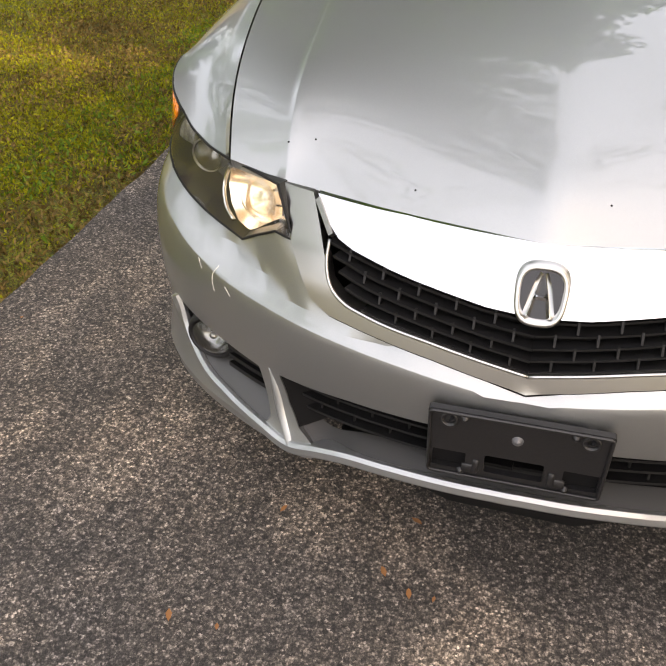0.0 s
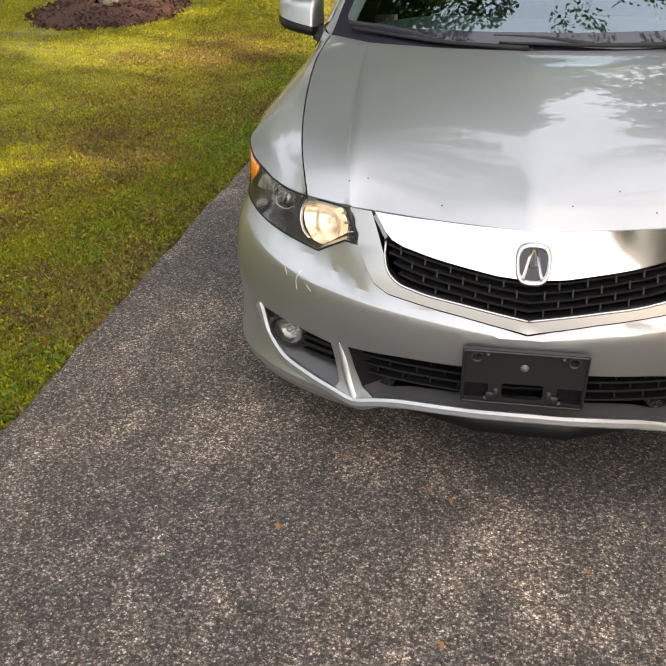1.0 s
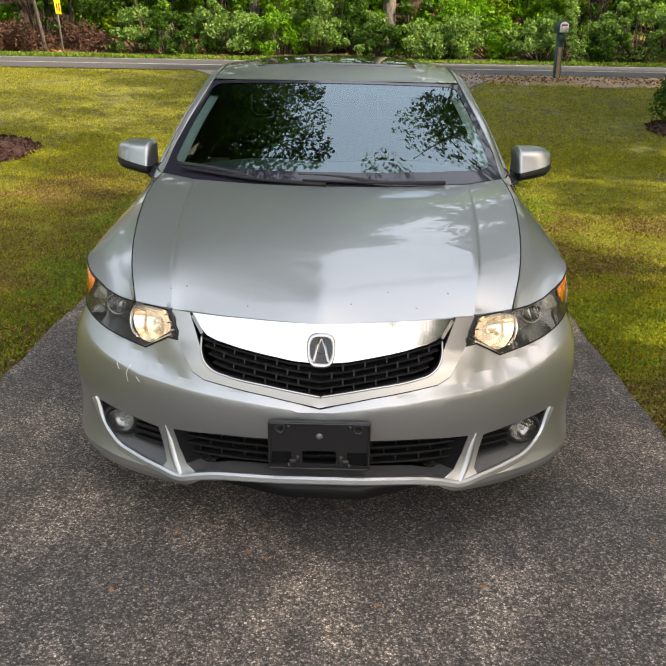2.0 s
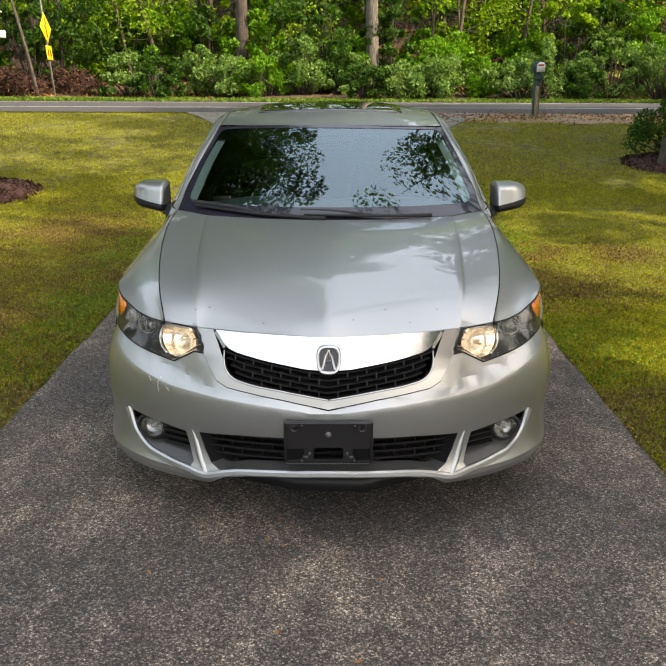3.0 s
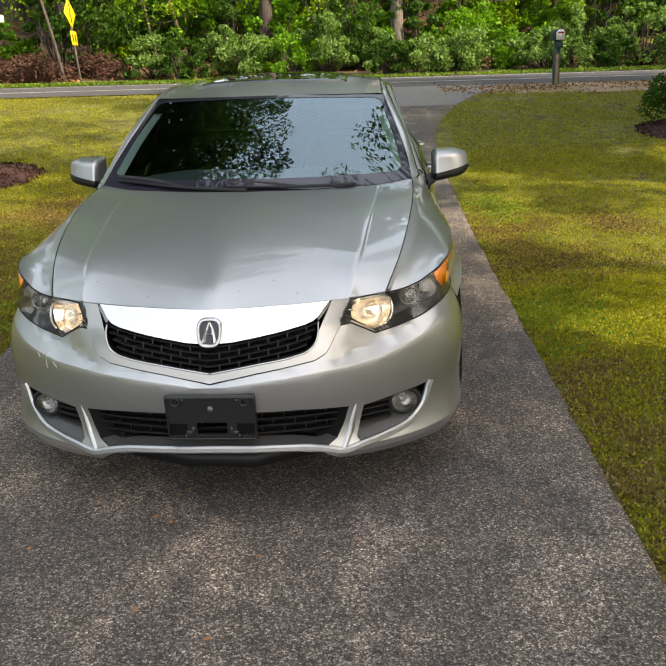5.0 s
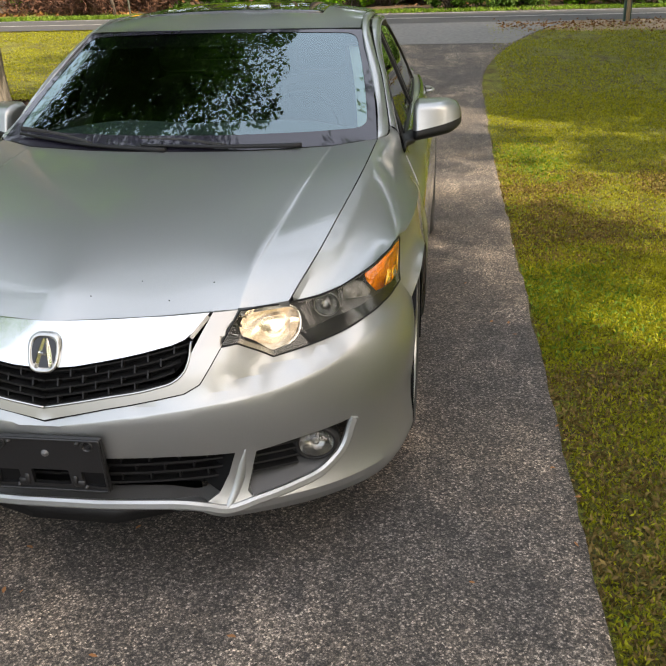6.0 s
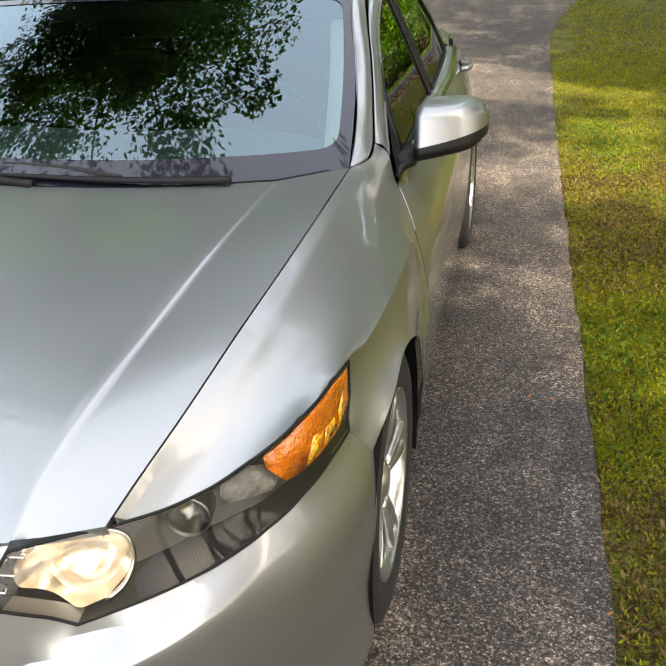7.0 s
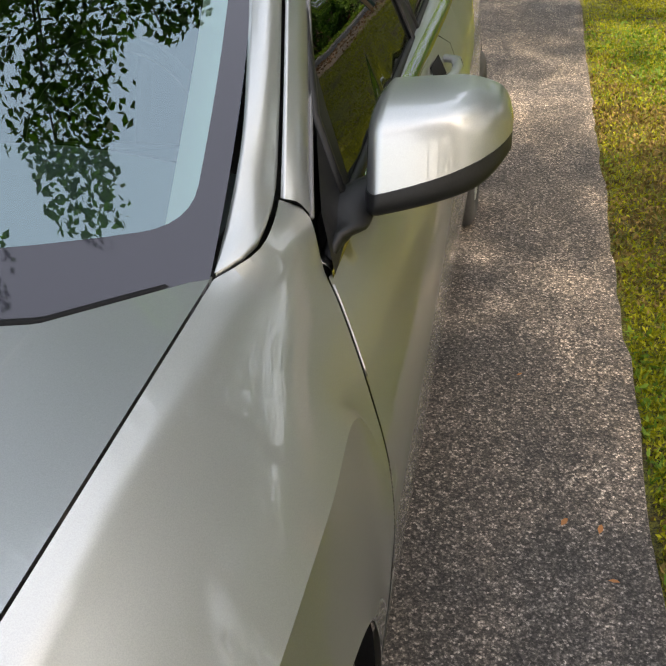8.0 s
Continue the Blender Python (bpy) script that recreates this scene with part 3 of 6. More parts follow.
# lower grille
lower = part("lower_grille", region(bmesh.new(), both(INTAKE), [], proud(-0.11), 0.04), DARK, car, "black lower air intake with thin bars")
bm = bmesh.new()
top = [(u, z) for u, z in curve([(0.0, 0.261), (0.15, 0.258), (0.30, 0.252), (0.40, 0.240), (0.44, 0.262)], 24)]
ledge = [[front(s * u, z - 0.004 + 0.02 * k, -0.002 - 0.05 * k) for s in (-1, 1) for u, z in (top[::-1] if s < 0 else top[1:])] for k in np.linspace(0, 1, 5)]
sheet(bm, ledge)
part("ledge", bm, LEDGE_SHADED, lower, "lower ledge, its silver paint darkened for shade")
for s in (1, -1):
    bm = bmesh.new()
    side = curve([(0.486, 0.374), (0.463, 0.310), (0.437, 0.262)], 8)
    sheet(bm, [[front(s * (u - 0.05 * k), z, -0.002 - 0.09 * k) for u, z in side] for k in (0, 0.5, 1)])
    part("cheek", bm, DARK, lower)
    for k, z in enumerate((0.292, 0.318, 0.344, 0.370)):
        bm = bmesh.new()
        sweep(bm, [front(s * u, z, -0.045) for u in np.linspace(0, 0.452, 14)], [(-0.016, -0.003), (0.012, -0.003), (0.012, 0.003), (-0.016, 0.003)])
        part("bar", bm, BLACK, lower, smooth=False)
        for u in np.arange(0.05 + 0.04 * (k % 2), 0.42, 0.08) if k else ():
            bm = bmesh.new()
            sweep(bm, [front(s * u, z - 0.025, -0.045), front(s * u, z, -0.045)], [(-0.002, -0.012), (0.002, -0.012), (0.002, 0.006), (-0.002, 0.006)], up=(0, -1, 0))
            part("tie", bm, BLACK, lower, smooth=False)

# fog lamps
for s in (1, -1):
    pod = POD if s > 0 else flip(POD)
    fog = part("fog_lamp", region(bmesh.new(), pod, [], proud(-0.045), 0.03), BLACK, car, "clear oval fog lamp in a black pocket with slats")
    bm = bmesh.new()
    base = curve([(0.512, 0.232), (0.58, 0.240), (0.637, 0.250), (0.70, 0.262), (0.740, 0.279), (0.765, 0.295)], 16)
    sheet(bm, [[front(s * u, z + 0.042 * k, -0.003 - 0.043 * k) for u, z in base] for k in np.linspace(0, 1, 5)])
    part("pocket_floor", bm, LEDGE_SHADED, fog, "silver pocket floor, its paint darkened for shade")
    for z in (0.297, 0.320, 0.343, 0.364):
        bm = bmesh.new()
        sweep(bm, [front(s * u, z, -0.030) for u in np.linspace(0.530, 0.665, 8)], [(-0.012, -0.004), (0.010, -0.006), (0.010, 0.0), (-0.012, 0.006)])
        part("louvre", bm, BLACK, fog, smooth=False)
    c = Vector(front(s * 0.715, 0.344, -0.006))
    m = Matrix.Translation(c) @ Vector((s * 0.25, -0.96, 0.10)).to_track_quat("Z", "Y").to_matrix().to_4x4() @ Matrix.Diagonal((1.08, 0.86, 1, 1))
    part("bezel", lathe(bmesh.new(), [(0.066, -0.06), (0.062, -0.014), (0.054, 0.0), (0.048, 0.002), (0.045, -0.006), (0.044, -0.03)], m, 40), BLACK, fog)
    part("reflector", lathe(bmesh.new(), [(0.045, -0.004), (0.036, -0.020), (0.02, -0.030), (0.001, -0.034)], m, 32), FOGLAMP, fog)
    part("bulb", lathe(bmesh.new(), [(0.001, -0.006), (0.007, -0.008), (0.009, -0.014), (0.007, -0.032)], m, 16), SATIN, fog)
    part("lens", lathe(bmesh.new(), [(0.0455, -0.003), (0.038, 0.004), (0.02, 0.009), (0.0005, 0.010)], m, 40), LENS, fog)
    bm = bmesh.new()
    for i in range(5):
        for j in range(3):
            p = Vector(front(s * (0.785 + 0.010 * i - 0.004 * j), 0.376 - 0.012 * j + 0.002 * i, -0.043))
            bmesh.ops.create_icosphere(bm, subdivisions=1, radius=0.002, matrix=Matrix.Translation(p))
    part("dimple_grain", bm, GREYTRIM, fog)

# plate bracket
bracket_m = pose(0, 0, 0)


def flat(x, z, d=0.0):
    return (x, 0.006 - (z - 0.379) * 0.15 - 0.014 - d, z)


bm = bmesh.new()
outline = rounded([(-0.155, 0.294), (0.155, 0.294), (0.155, 0.464), (-0.155, 0.464)], 0.006)
slot = rounded([(-0.052, 0.315), (0.052, 0.315), (0.052, 0.362), (-0.052, 0.362)], 0.007)
wells = [rounded([(s * 0.085, 0.312), (s * 0.146, 0.312), (s * 0.146, 0.358), (s * 0.085, 0.358)], 0.003) for s in (-1, 1)]
holes = [[(s * 0.118 + 0.008 * math.cos(a), 0.444 + 0.008 * math.sin(a)) for a in np.linspace(0, 5.5, 8)] for s in (-1, 1)]
region(bm, outline, [slot] + wells + holes, flat, 0.02, 0.014)
bracket = sharp(part("plate_bracket", bm, BRACKET, car, "empty black plastic number plate bracket"), 30)
bm = bmesh.new()
ring = [flat(x, z, 0.002) for x, z in dense(rounded([(-0.151, 0.298), (0.151, 0.298), (0.151, 0.460), (-0.151, 0.460)], 0.006), 0.03)]
sweep(bm, ring + ring[:1], circle(0.0035, 6), up=(0, -1, 0))
part("rim", bm, BRACKET, bracket)
for s in (-1, 1):
    bm = bmesh.new()
    sheet(bm, [[flat(s * x, z, -0.012) for x in (0.083, 0.148)] for z in (0.31, 0.36)])
    part("well", bm, DARK, bracket)
for x, z, r, mt in ((0.0, 0.416, 0.007, GREYTRIM), (-0.092, 0.450, 0.005, BRACKET), (0.092, 0.450, 0.005, BRACKET), (-0.092, 0.309, 0.005, BRACKET), (0.092, 0.309, 0.005, BRACKET)):
    m = Matrix.Translation(flat(x, z, 0.0)) @ pose(0, 0, 0, 90)
    bm = lathe(bmesh.new(), [(r * 1.5, 0.0), (r * 1.4, 0.003), (r, 0.003), (r * 0.9, 0.007), (0.0005, 0.008)], m, 16)
    part("bolt", bm, mt, bracket)

for k in (-1, 1):
    bm = bmesh.new()
    box(bm, (0.030, 0.006, 0.020), Matrix.Translation(flat(k * 0.076, 0.320, 0.001)), 0.002, 1)
    box(bm, (0.012, 0.008, 0.030), Matrix.Translation(flat(k * 0.066, 0.330, 0.001)), 0.002, 1)
    part("clip", bm, BRACKET, bracket)
    m = Matrix.Translation(flat(k * 0.118, 0.442, 0.001)) @ pose(0, 0, 0, 90)
    part("boss", lathe(bmesh.new(), [(0.0165, 0.0), (0.016, 0.003), (0.0115, 0.003), (0.010, -0.006)], m, 18), BRACKET, bracket)

# badge
def oval(a, w, h, c=0.662):
    x, z = math.copysign(abs(math.cos(a)) ** 0.66, math.cos(a)), math.copysign(abs(math.sin(a)) ** 0.66, math.sin(a))
    return (w * x * (1 + 0.07 * z), c + h * z)


bm = bmesh.new()
turn = np.linspace(0, 2 * math.pi, 49)
sheet(bm, [[front(*oval(a, w, h), d) for a in turn] for w, h, d in ((0.0430, 0.0470, 0.012), (0.0425, 0.0465, 0.020), (0.039, 0.0430, 0.025), (0.0345, 0.0375, 0.024), (0.0325, 0.035, 0.018))])
badge = part("badge", bm, CHROME_SOFT, car, "chrome-rimmed dark oval badge with a silver calliper mark")
bm = bmesh.new()
region(bm, [oval(a, 0.034, 0.037) for a in turn[:-1:2]], [], proud(0.018), 0.015)
part("disc", bm, mat("badge_black", (0.012, 0.012, 0.014), 0.25), badge)
for s in (-1, 1):
    bm = bmesh.new()
    sweep(bm, [front(s * a, z, 0.021) for a, z in ((0.003, 0.695), (0.010, 0.670), (0.019, 0.631))], [(-0.006, -0.003), (0.0, 0.005), (0.006, -0.003)], up=(0, -1, 0), scales=(0.6, 1.1, 1.2))
    part("mark_leg", bm, CHROME, badge, smooth=False)
bm = bmesh.new()
sweep(bm, [front(-0.008, 0.660, 0.023), front(0.008, 0.660, 0.023)], [(-0.0025, -0.003), (0.0025, -0.003), (0.0025, 0.003), (-0.0025, 0.003)])
part("mark_bar", bm, CHROME, badge, smooth=False)

# hood
HOOD_EDGE = [(0, 0.108, 0.731), (0.15, 0.130, 0.731), (0.3, 0.168, 0.730), (0.465, 0.210, 0.736), (0.600, 0.258, 0.747)]
H_MID = [(0, 0.108, 0.731), (0, 0.150, 0.766), (0, 0.26, 0.812), (0, 0.45, 0.868), (0, 0.7, 0.918), (0, 1.0, 0.957), (0, 1.2, 0.972)]
H_QUARTER = [(0.24, 0.151, 0.731), (0.243, 0.19, 0.768), (0.25, 0.29, 0.813), (0.262, 0.48, 0.869), (0.275, 0.73, 0.919), (0.285, 1.02, 0.958), (0.29, 1.215, 0.974)]
H_INNER = [(0.455, 0.208, 0.735), (0.458, 0.24, 0.766), (0.475, 0.335, 0.819), (0.502, 0.59, 0.884), (0.520, 0.84, 0.931), (0.535, 1.09, 0.961), (0.54, 1.265, 0.978)]
H_RIDGE = [(0.475, 0.213, 0.737), (0.480, 0.247, 0.768), (0.497, 0.342, 0.822), (0.527, 0.60, 0.886), (0.548, 0.85, 0.932), (0.565, 1.1, 0.962), (0.575, 1.275, 0.980)]
H_STEP = [(0.492, 0.219, 0.7375), (0.496, 0.250, 0.7672), (0.513, 0.345, 0.8175), (0.543, 0.603, 0.8805), (0.564, 0.853, 0.9275), (0.581, 1.1, 0.9595), (0.591, 1.282, 0.980)]
SHUT = [(0.600, 0.258, 0.747), (0.616, 0.31, 0.773), (0.646, 0.417, 0.817), (0.682, 0.608, 0.877), (0.712, 0.84, 0.926), (0.732, 1.076, 0.964), (0.741, 1.386, 0.990)]
rows = [flowing(r, 44) for r in (H_MID, H_QUARTER, H_RIDGE, H_STEP, SHUT)]
rows[3] = rows[2] + (rows[3] - rows[2]) * 0.5
keys = np.array([0, 0.24, 0.475])
inner = spline(keys, np.array(rows[:3]).reshape(3, -1), np.r_[np.linspace(0, 0.44, 16), 0.455, 0.465, 0.471, 0.475]).reshape(-1, 44, 3)
outer = [rows[2] + (rows[3] - rows[2]) * k + (0, 0, 0.0012 * k * (1 - k)) for k in (0.25, 0.5, 0.8)] + [rows[3] + (rows[4] - rows[3]) * k for k in (0.0, 0.06, 0.15, 0.3, 0.5, 0.7, 0.85, 1.0)]
inner = fair(inner, 1e-4)
half = np.concatenate([inner, np.array(outer)])
whole = np.concatenate([(half * (-1, 1, 1))[::-1], half[1:]])
bm = bmesh.new()
sheet(bm, whole, 1, 0.022)
hood = part("hood", bm, PAINT, car, "silver bonnet with two raised ridges and faint water spots")
sharp(hood, 60)
# near-black tube that draws the dark line between bonnet and glass
bm = bmesh.new()
sweep(bm, whole[:, -1] + (0, 0.010, -0.005), circle(0.007, 8))
part("cowl_seal", bm, DARK, hood, "dark tube along the bonnet's rear edge")
for i, j in ((9, 3), (14, 4), (22, 2), (33, 3), (37, 5), (40, 2), (44, 4)):
    bm = bmesh.new()
    bmesh.ops.create_icosphere(bm, subdivisions=1, radius=0.0022, matrix=Matrix.Translation(whole[i, j]))
    part("stone_chip", bm, DARK, hood, "small dark stone chip in the paint")

# wings
SIDE_Z = (0.18, 0.24, 0.32, 0.45, 0.60, 0.70, 0.76, 0.79, 0.845, 0.88, 0.91, 0.96, 1.02, 1.08)
SIDE_X = (0.872, 0.908, 0.921, 0.932, 0.936, 0.924, 0.908, 0.897, 0.871, 0.852, 0.834, 0.818, 0.80, 0.775)


def flank(y, z, out=0.0):
    lift = max(-0.02, 0.09 * (min(y, 2.9) - 1.483))  # the shoulder line climbs towards the tail
    x = float(spline(SIDE_Z, SIDE_X, [z - lift * (z > 0.5) * min(1, (z - 0.5) / 0.3)])[0, 0]) - 0.055 * max(0, y - 3.1) ** 1.8
    return (x + out, y, z)


WING = [
    [(0.605, 0.262, 0.745), (0.686, 0.60, 0.876), (0.716, 0.84, 0.926), (0.736, 1.076, 0.964), (0.747, 1.386, 0.990), (0.777, 1.55, 1.014)],
    [(0.70, 0.352, 0.748), (0.748, 0.66, 0.850), (0.777, 0.90, 0.905), (0.793, 1.15, 0.942), (0.797, 1.41, 0.968), (0.809, 1.57, 0.985)],
    [(0.790, 0.462, 0.781), (0.820, 0.74, 0.826), (0.839, 0.97, 0.868), (0.848, 1.2, 0.892), (0.843, 1.42, 0.900), (0.835, 1.541, 0.908)],
    [(0.864, 0.712, 0.801), (0.884, 0.82, 0.800), (0.898, 1.01, 0.806), (0.903, 1.23, 0.806), (0.900, 1.40, 0.796), (0.896, 1.483, 0.791)],
    [(0.864, 0.738, 0.720), (0.899, 0.825, 0.742), (0.914, 1.01, 0.760), (0.917, 1.25, 0.740), (0.918, 1.40, 0.715), (0.917, 1.465, 0.706)],
    [(0.866, 0.742, 0.672), (0.914, 0.828, 0.69), (0.928, 1.0, 0.727), (0.932, 1.27, 0.66), (0.935, 1.41, 0.56), (0.935, 1.455, 0.52)],
    [(0.922, 0.742, 0.600), (0.928, 0.83, 0.659), (0.935, 1.0, 0.70), (0.935, 1.28, 0.575), (0.930, 1.37, 0.33), (0.922, 1.45, 0.23)],
]
columns = np.array(WING).transpose(1, 0, 2)
grade = np.linspace(0, 6, 49)
edge = dense(LAMP_TOP[1:8][::-1], 0.004, False)
edge = np.array([front(*edge[int(k)], 0.002) for k in np.linspace(0, len(edge) - 1, 25)]) + (0, 0, 0.0025)
seam = np.array([front(u, z, 0.001) for u, z in dense([(1.312, 0.79), (1.315, 0.73), (1.285, 0.668), (1.320, 0.625), (1.333, 0.588)], 0.006, False)]) + (0, 0.004, 0)
seam = curve(seam[::3], 24)
lines = [np.concatenate([edge, seam])] + [spline(np.arange(7), c, grade) for c in columns[1:]]
lines[-1] = curve(lines[-1], 49)
lines[-1][:, 0] = [np.interp(z, (0.2, 0.92, 0.99), (flank(y, z)[0] - 0.001, flank(y, z)[0] - 0.001, x)) for x, y, z in lines[-1]]
wing_net = spline((0, 1, 2, 3, 4, 5), np.array(lines).reshape(6, -1), np.linspace(0, 5, 45)).reshape(45, 49, 3).transpose(1, 0, 2)
# its upper border follows the bonnet's shut line and then the foot of the windscreen pillar
PILLAR_FOOT = [(0.747, 1.390, 0.990), (0.764, 1.412, 0.9915), (0.779, 1.443, 0.996), (0.782, 1.50, 1.004), (0.777, 1.55, 1.014)]
shut = np.concatenate([flowing(SHUT, 90) + (0.004, 0, 0), curve(PILLAR_FOOT, 30)])
for j in range(45):
    y = wing_net[0, j, 1]
    wing_net[0, j] = (np.interp(y, shut[:, 1], shut[:, 0]), y, np.interp(y, shut[:, 1], shut[:, 2]))
# a firm crease runs from the lamp's tip to the door: the plates above and below it are each smooth
wing_net = np.concatenate([fair(wing_net[:25]), fair(wing_net[24:])[1:]])
# the flat strip beside the bonnet ends in a soft crease
away = np.r_[np.zeros((1, 45)), np.cumsum(np.linalg.norm(np.diff(wing_net, axis=0), axis=2), 0)]
wing_net[:, :, 2] += 0.0065 * np.where(away < 0.045, away / 0.045, np.exp(-(away - 0.045) / 0.05)) * np.interp(np.arange(45), (0, 5, 33, 38), (0, 1, 1, 0))
door_edge = wing_net[:, -1]
for s in (1, -1):
    bm = bmesh.new()
    sheet(bm, wing_net, s, 0.012, "acd")
    wing = part("wing", bm, PAINT, car)
    sharp(wing, 12)

# headlights
AMBER = facets("amber_lens", (0.66, 0.14, 0.003), (0.78, 0.21, 0.005), 170.0)
# paler amber that carries the yellow highlight of the reflector inside
AMBER_HIGHLIGHT = facets("amber_highlight", (0.75, 0.22, 0.004), (1.0, 0.62, 0.03), 130.0)
bsdf(AMBER).inputs["Coat Weight"].default_value = bsdf(AMBER_HIGHLIGHT).inputs["Coat Weight"].default_value = 1.0
HOUSING = mat("lamp_housing", (0.018, 0.0185, 0.0175), 0.35)
GLOW = mat("lamp_glow", (1, 0.9, 0.75), 0.5)
# the bulb's light and its reflections are put into the bowl's emission as noise
bulb_glints = noisy(GLOW, coords(GLOW), 32.0, 1.5)
wire(GLOW, ramp(GLOW, bulb_glints, (0.30, (0.42, 0.28, 0.17)), (0.45, (0.66, 0.49, 0.34)), (0.62, (1.0, 0.91, 0.80))), bsdf(GLOW).inputs["Emission Color"])
bsdf(GLOW).inputs["Emission Strength"].default_value = 0.19
bsdf(GLOW).inputs["Metallic"].default_value, bsdf(GLOW).inputs["Roughness"].default_value = 1.0, 0.15
for s in (1, -1):
    loop = LAMP_LOW + LAMP_TOP
    loop = loop if s > 0 else flip(loop)
    depth = lambda u, z: front(u, z, float(np.interp(abs(u), (0.85, 1.0, 1.3), (-0.085, -0.05, -0.015))))
    lamp = part("headlight", region(bmesh.new(), loop, [], depth, 0.03), HOUSING, car, "lit headlight with clear lens, projector lamp and amber turn signal")
    bm = bmesh.new()
    edge = dense(loop, 0.02)
    rim = [[front(u, z, d) for u, z in edge + edge[:1]] for d in (0.0, -0.02)] + [[depth(u, z) for u, z in edge + edge[:1]]]
    sheet(bm, rim)
    part("lamp_wall", bm, HOUSING, lamp)
    part("lens_cover", region(bmesh.new(), loop, [], proud(0.003), 0.03), LENS, lamp)
    bm = bmesh.new()
    rim = [front(u, z, 0.003) for u, z in edge + edge[:1]]
    sweep(bm, rim, circle(0.0028, 5), up=(0, -1, 0.1))
    part("seal", bm, BLACK, lamp)
    hexagon = rounded([(0.528, 0.733), (0.512, 0.700), (0.520, 0.668), (0.596, 0.619), (0.640, 0.626), (0.676, 0.650), (0.690, 0.680), (0.678, 0.714), (0.645, 0.733), (0.56, 0.735)], 0.012)
    bowl = lambda u, z: front(u, z, -0.012 - 0.05 * max(0.0, 1 - ((abs(u) - 0.598) / 0.098) ** 2 - ((z - 0.678) / 0.062) ** 2))
    bm = bmesh.new()
    region(bm, hexagon if s > 0 else flip(hexagon), [], bowl, 0.014)
    part("reflector", bm, GLOW, lamp, "glowing warm white lamp bowl")
    bm = bmesh.new()
    arc_u = [(0.640, 0.630), (0.672, 0.648), (0.688, 0.680), (0.676, 0.714), (0.645, 0.732)]
    sweep(bm, [front(s * u, z, -0.008) for u, z in curve(arc_u, 16)], circle(0.0045, 8), up=(0, -1, 0))
    part("lamp_ring", bm, CHROME, lamp)
    m = Matrix.Translation(front(s * 0.602, 0.678, -0.034)) @ Vector((s * 0.16, -1, 0.25)).to_track_quat("Z", "Y").to_matrix().to_4x4()
    part("projector", lathe(bmesh.new(), [(0.046, -0.012), (0.042, 0.0), (0.03, 0.008), (0.016, 0.013), (0.0005, 0.015)], m, 36), LENS, lamp)
    for u, z, r, glow in ((0.785, 0.708, 0.034, False),):
        c = Vector(front(s * u, z, -0.020 if glow else -0.014))
        m = Matrix.Translation(c) @ Vector((s * 0.16, -1, 0.02)).to_track_quat("Z", "Y").to_matrix().to_4x4()
        part("lamp_ring", lathe(bmesh.new(), [(r * 1.06, -0.045), (r * 1.05, -0.004), (r, 0.0), (r * 0.95, -0.004), (r * 0.93, -0.02)], m, 40), SATIN, lamp)
        part("reflector", lathe(bmesh.new(), [(r * 0.95, -0.004), (r * 0.8, -0.022), (r * 0.5, -0.036), (0.001, -0.040)], m, 36), GLOW if glow else FOGLAMP, lamp, "glowing warm white lamp bowl" if glow else "")
        part("projector", lathe(bmesh.new(), [(r * 0.93, -0.006), (r * 0.8, 0.002), (r * 0.45, 0.010), (0.0005, 0.013)], m, 36), LENS, lamp)
    for k in range(3):
        bm = bmesh.new()
        box(bm, (0.030, 0.02, 0.005), Matrix.Translation(front(s * (0.515 - 0.012 * k), 0.722 - 0.020 * k, -0.018)) @ pose(0, 0, 0, 0, s * 12, s * 22), 0.001, 1)
        part("fin", bm, CHROME, lamp, smooth=False)
    amber = [(0.95, 0.748), (1.01, 0.712), (1.10, 0.706), (1.26, 0.704), (1.295, 0.72), (1.290, 0.788), (1.19, 0.800), (1.05, 0.788), (0.94, 0.766)]
    bm = bmesh.new()
    region(bm, amber if s > 0 else flip(amber), [], proud(0.0042), 0.03, 0.012)
    signal = part("turn_signal", bm, AMBER, lamp, "amber turn signal")
    # raised cells paint the highlight low in the signal's middle
    for cell in ([(1.075, 0.712), (1.13, 0.711), (1.145, 0.742), (1.10, 0.750)], [(1.15, 0.711), (1.215, 0.711), (1.20, 0.738), (1.155, 0.742)], [(1.225, 0.712), (1.262, 0.714), (1.255, 0.765), (1.225, 0.742)]):
        bm = bmesh.new()
        region(bm, cell if s > 0 else flip(cell), [], proud(0.0058), 0.03, 0.004)
        part("signal_facet", bm, AMBER_HIGHLIGHT, signal)
    bright = [(0.85, 0.712), (0.985, 0.700), (1.00, 0.707), (0.945, 0.740), (0.90, 0.748), (0.85, 0.740)]
    bm = bmesh.new()
    region(bm, bright if s > 0 else flip(bright), [], proud(-0.010), 0.03, 0.02)
    part("side_reflector", bm, speckled("lamp_chrome", (0.22, 0.21, 0.20), (0.5, 0.48, 0.46), 45.0, 0.2, 0.8, 0.01), lamp)

# doors, quarters and sills
def belt(y):
    return 0.908 + 0.058 * (y - 1.53) / 1.0 - 0.004 * (y - 1.53) ** 2


def arc(cy, r, a0, a1, n=14):
    return [(cy + r * math.cos(radians(a)), 0.33 + r * math.sin(radians(a))) for a in np.linspace(a0, a1, n)]


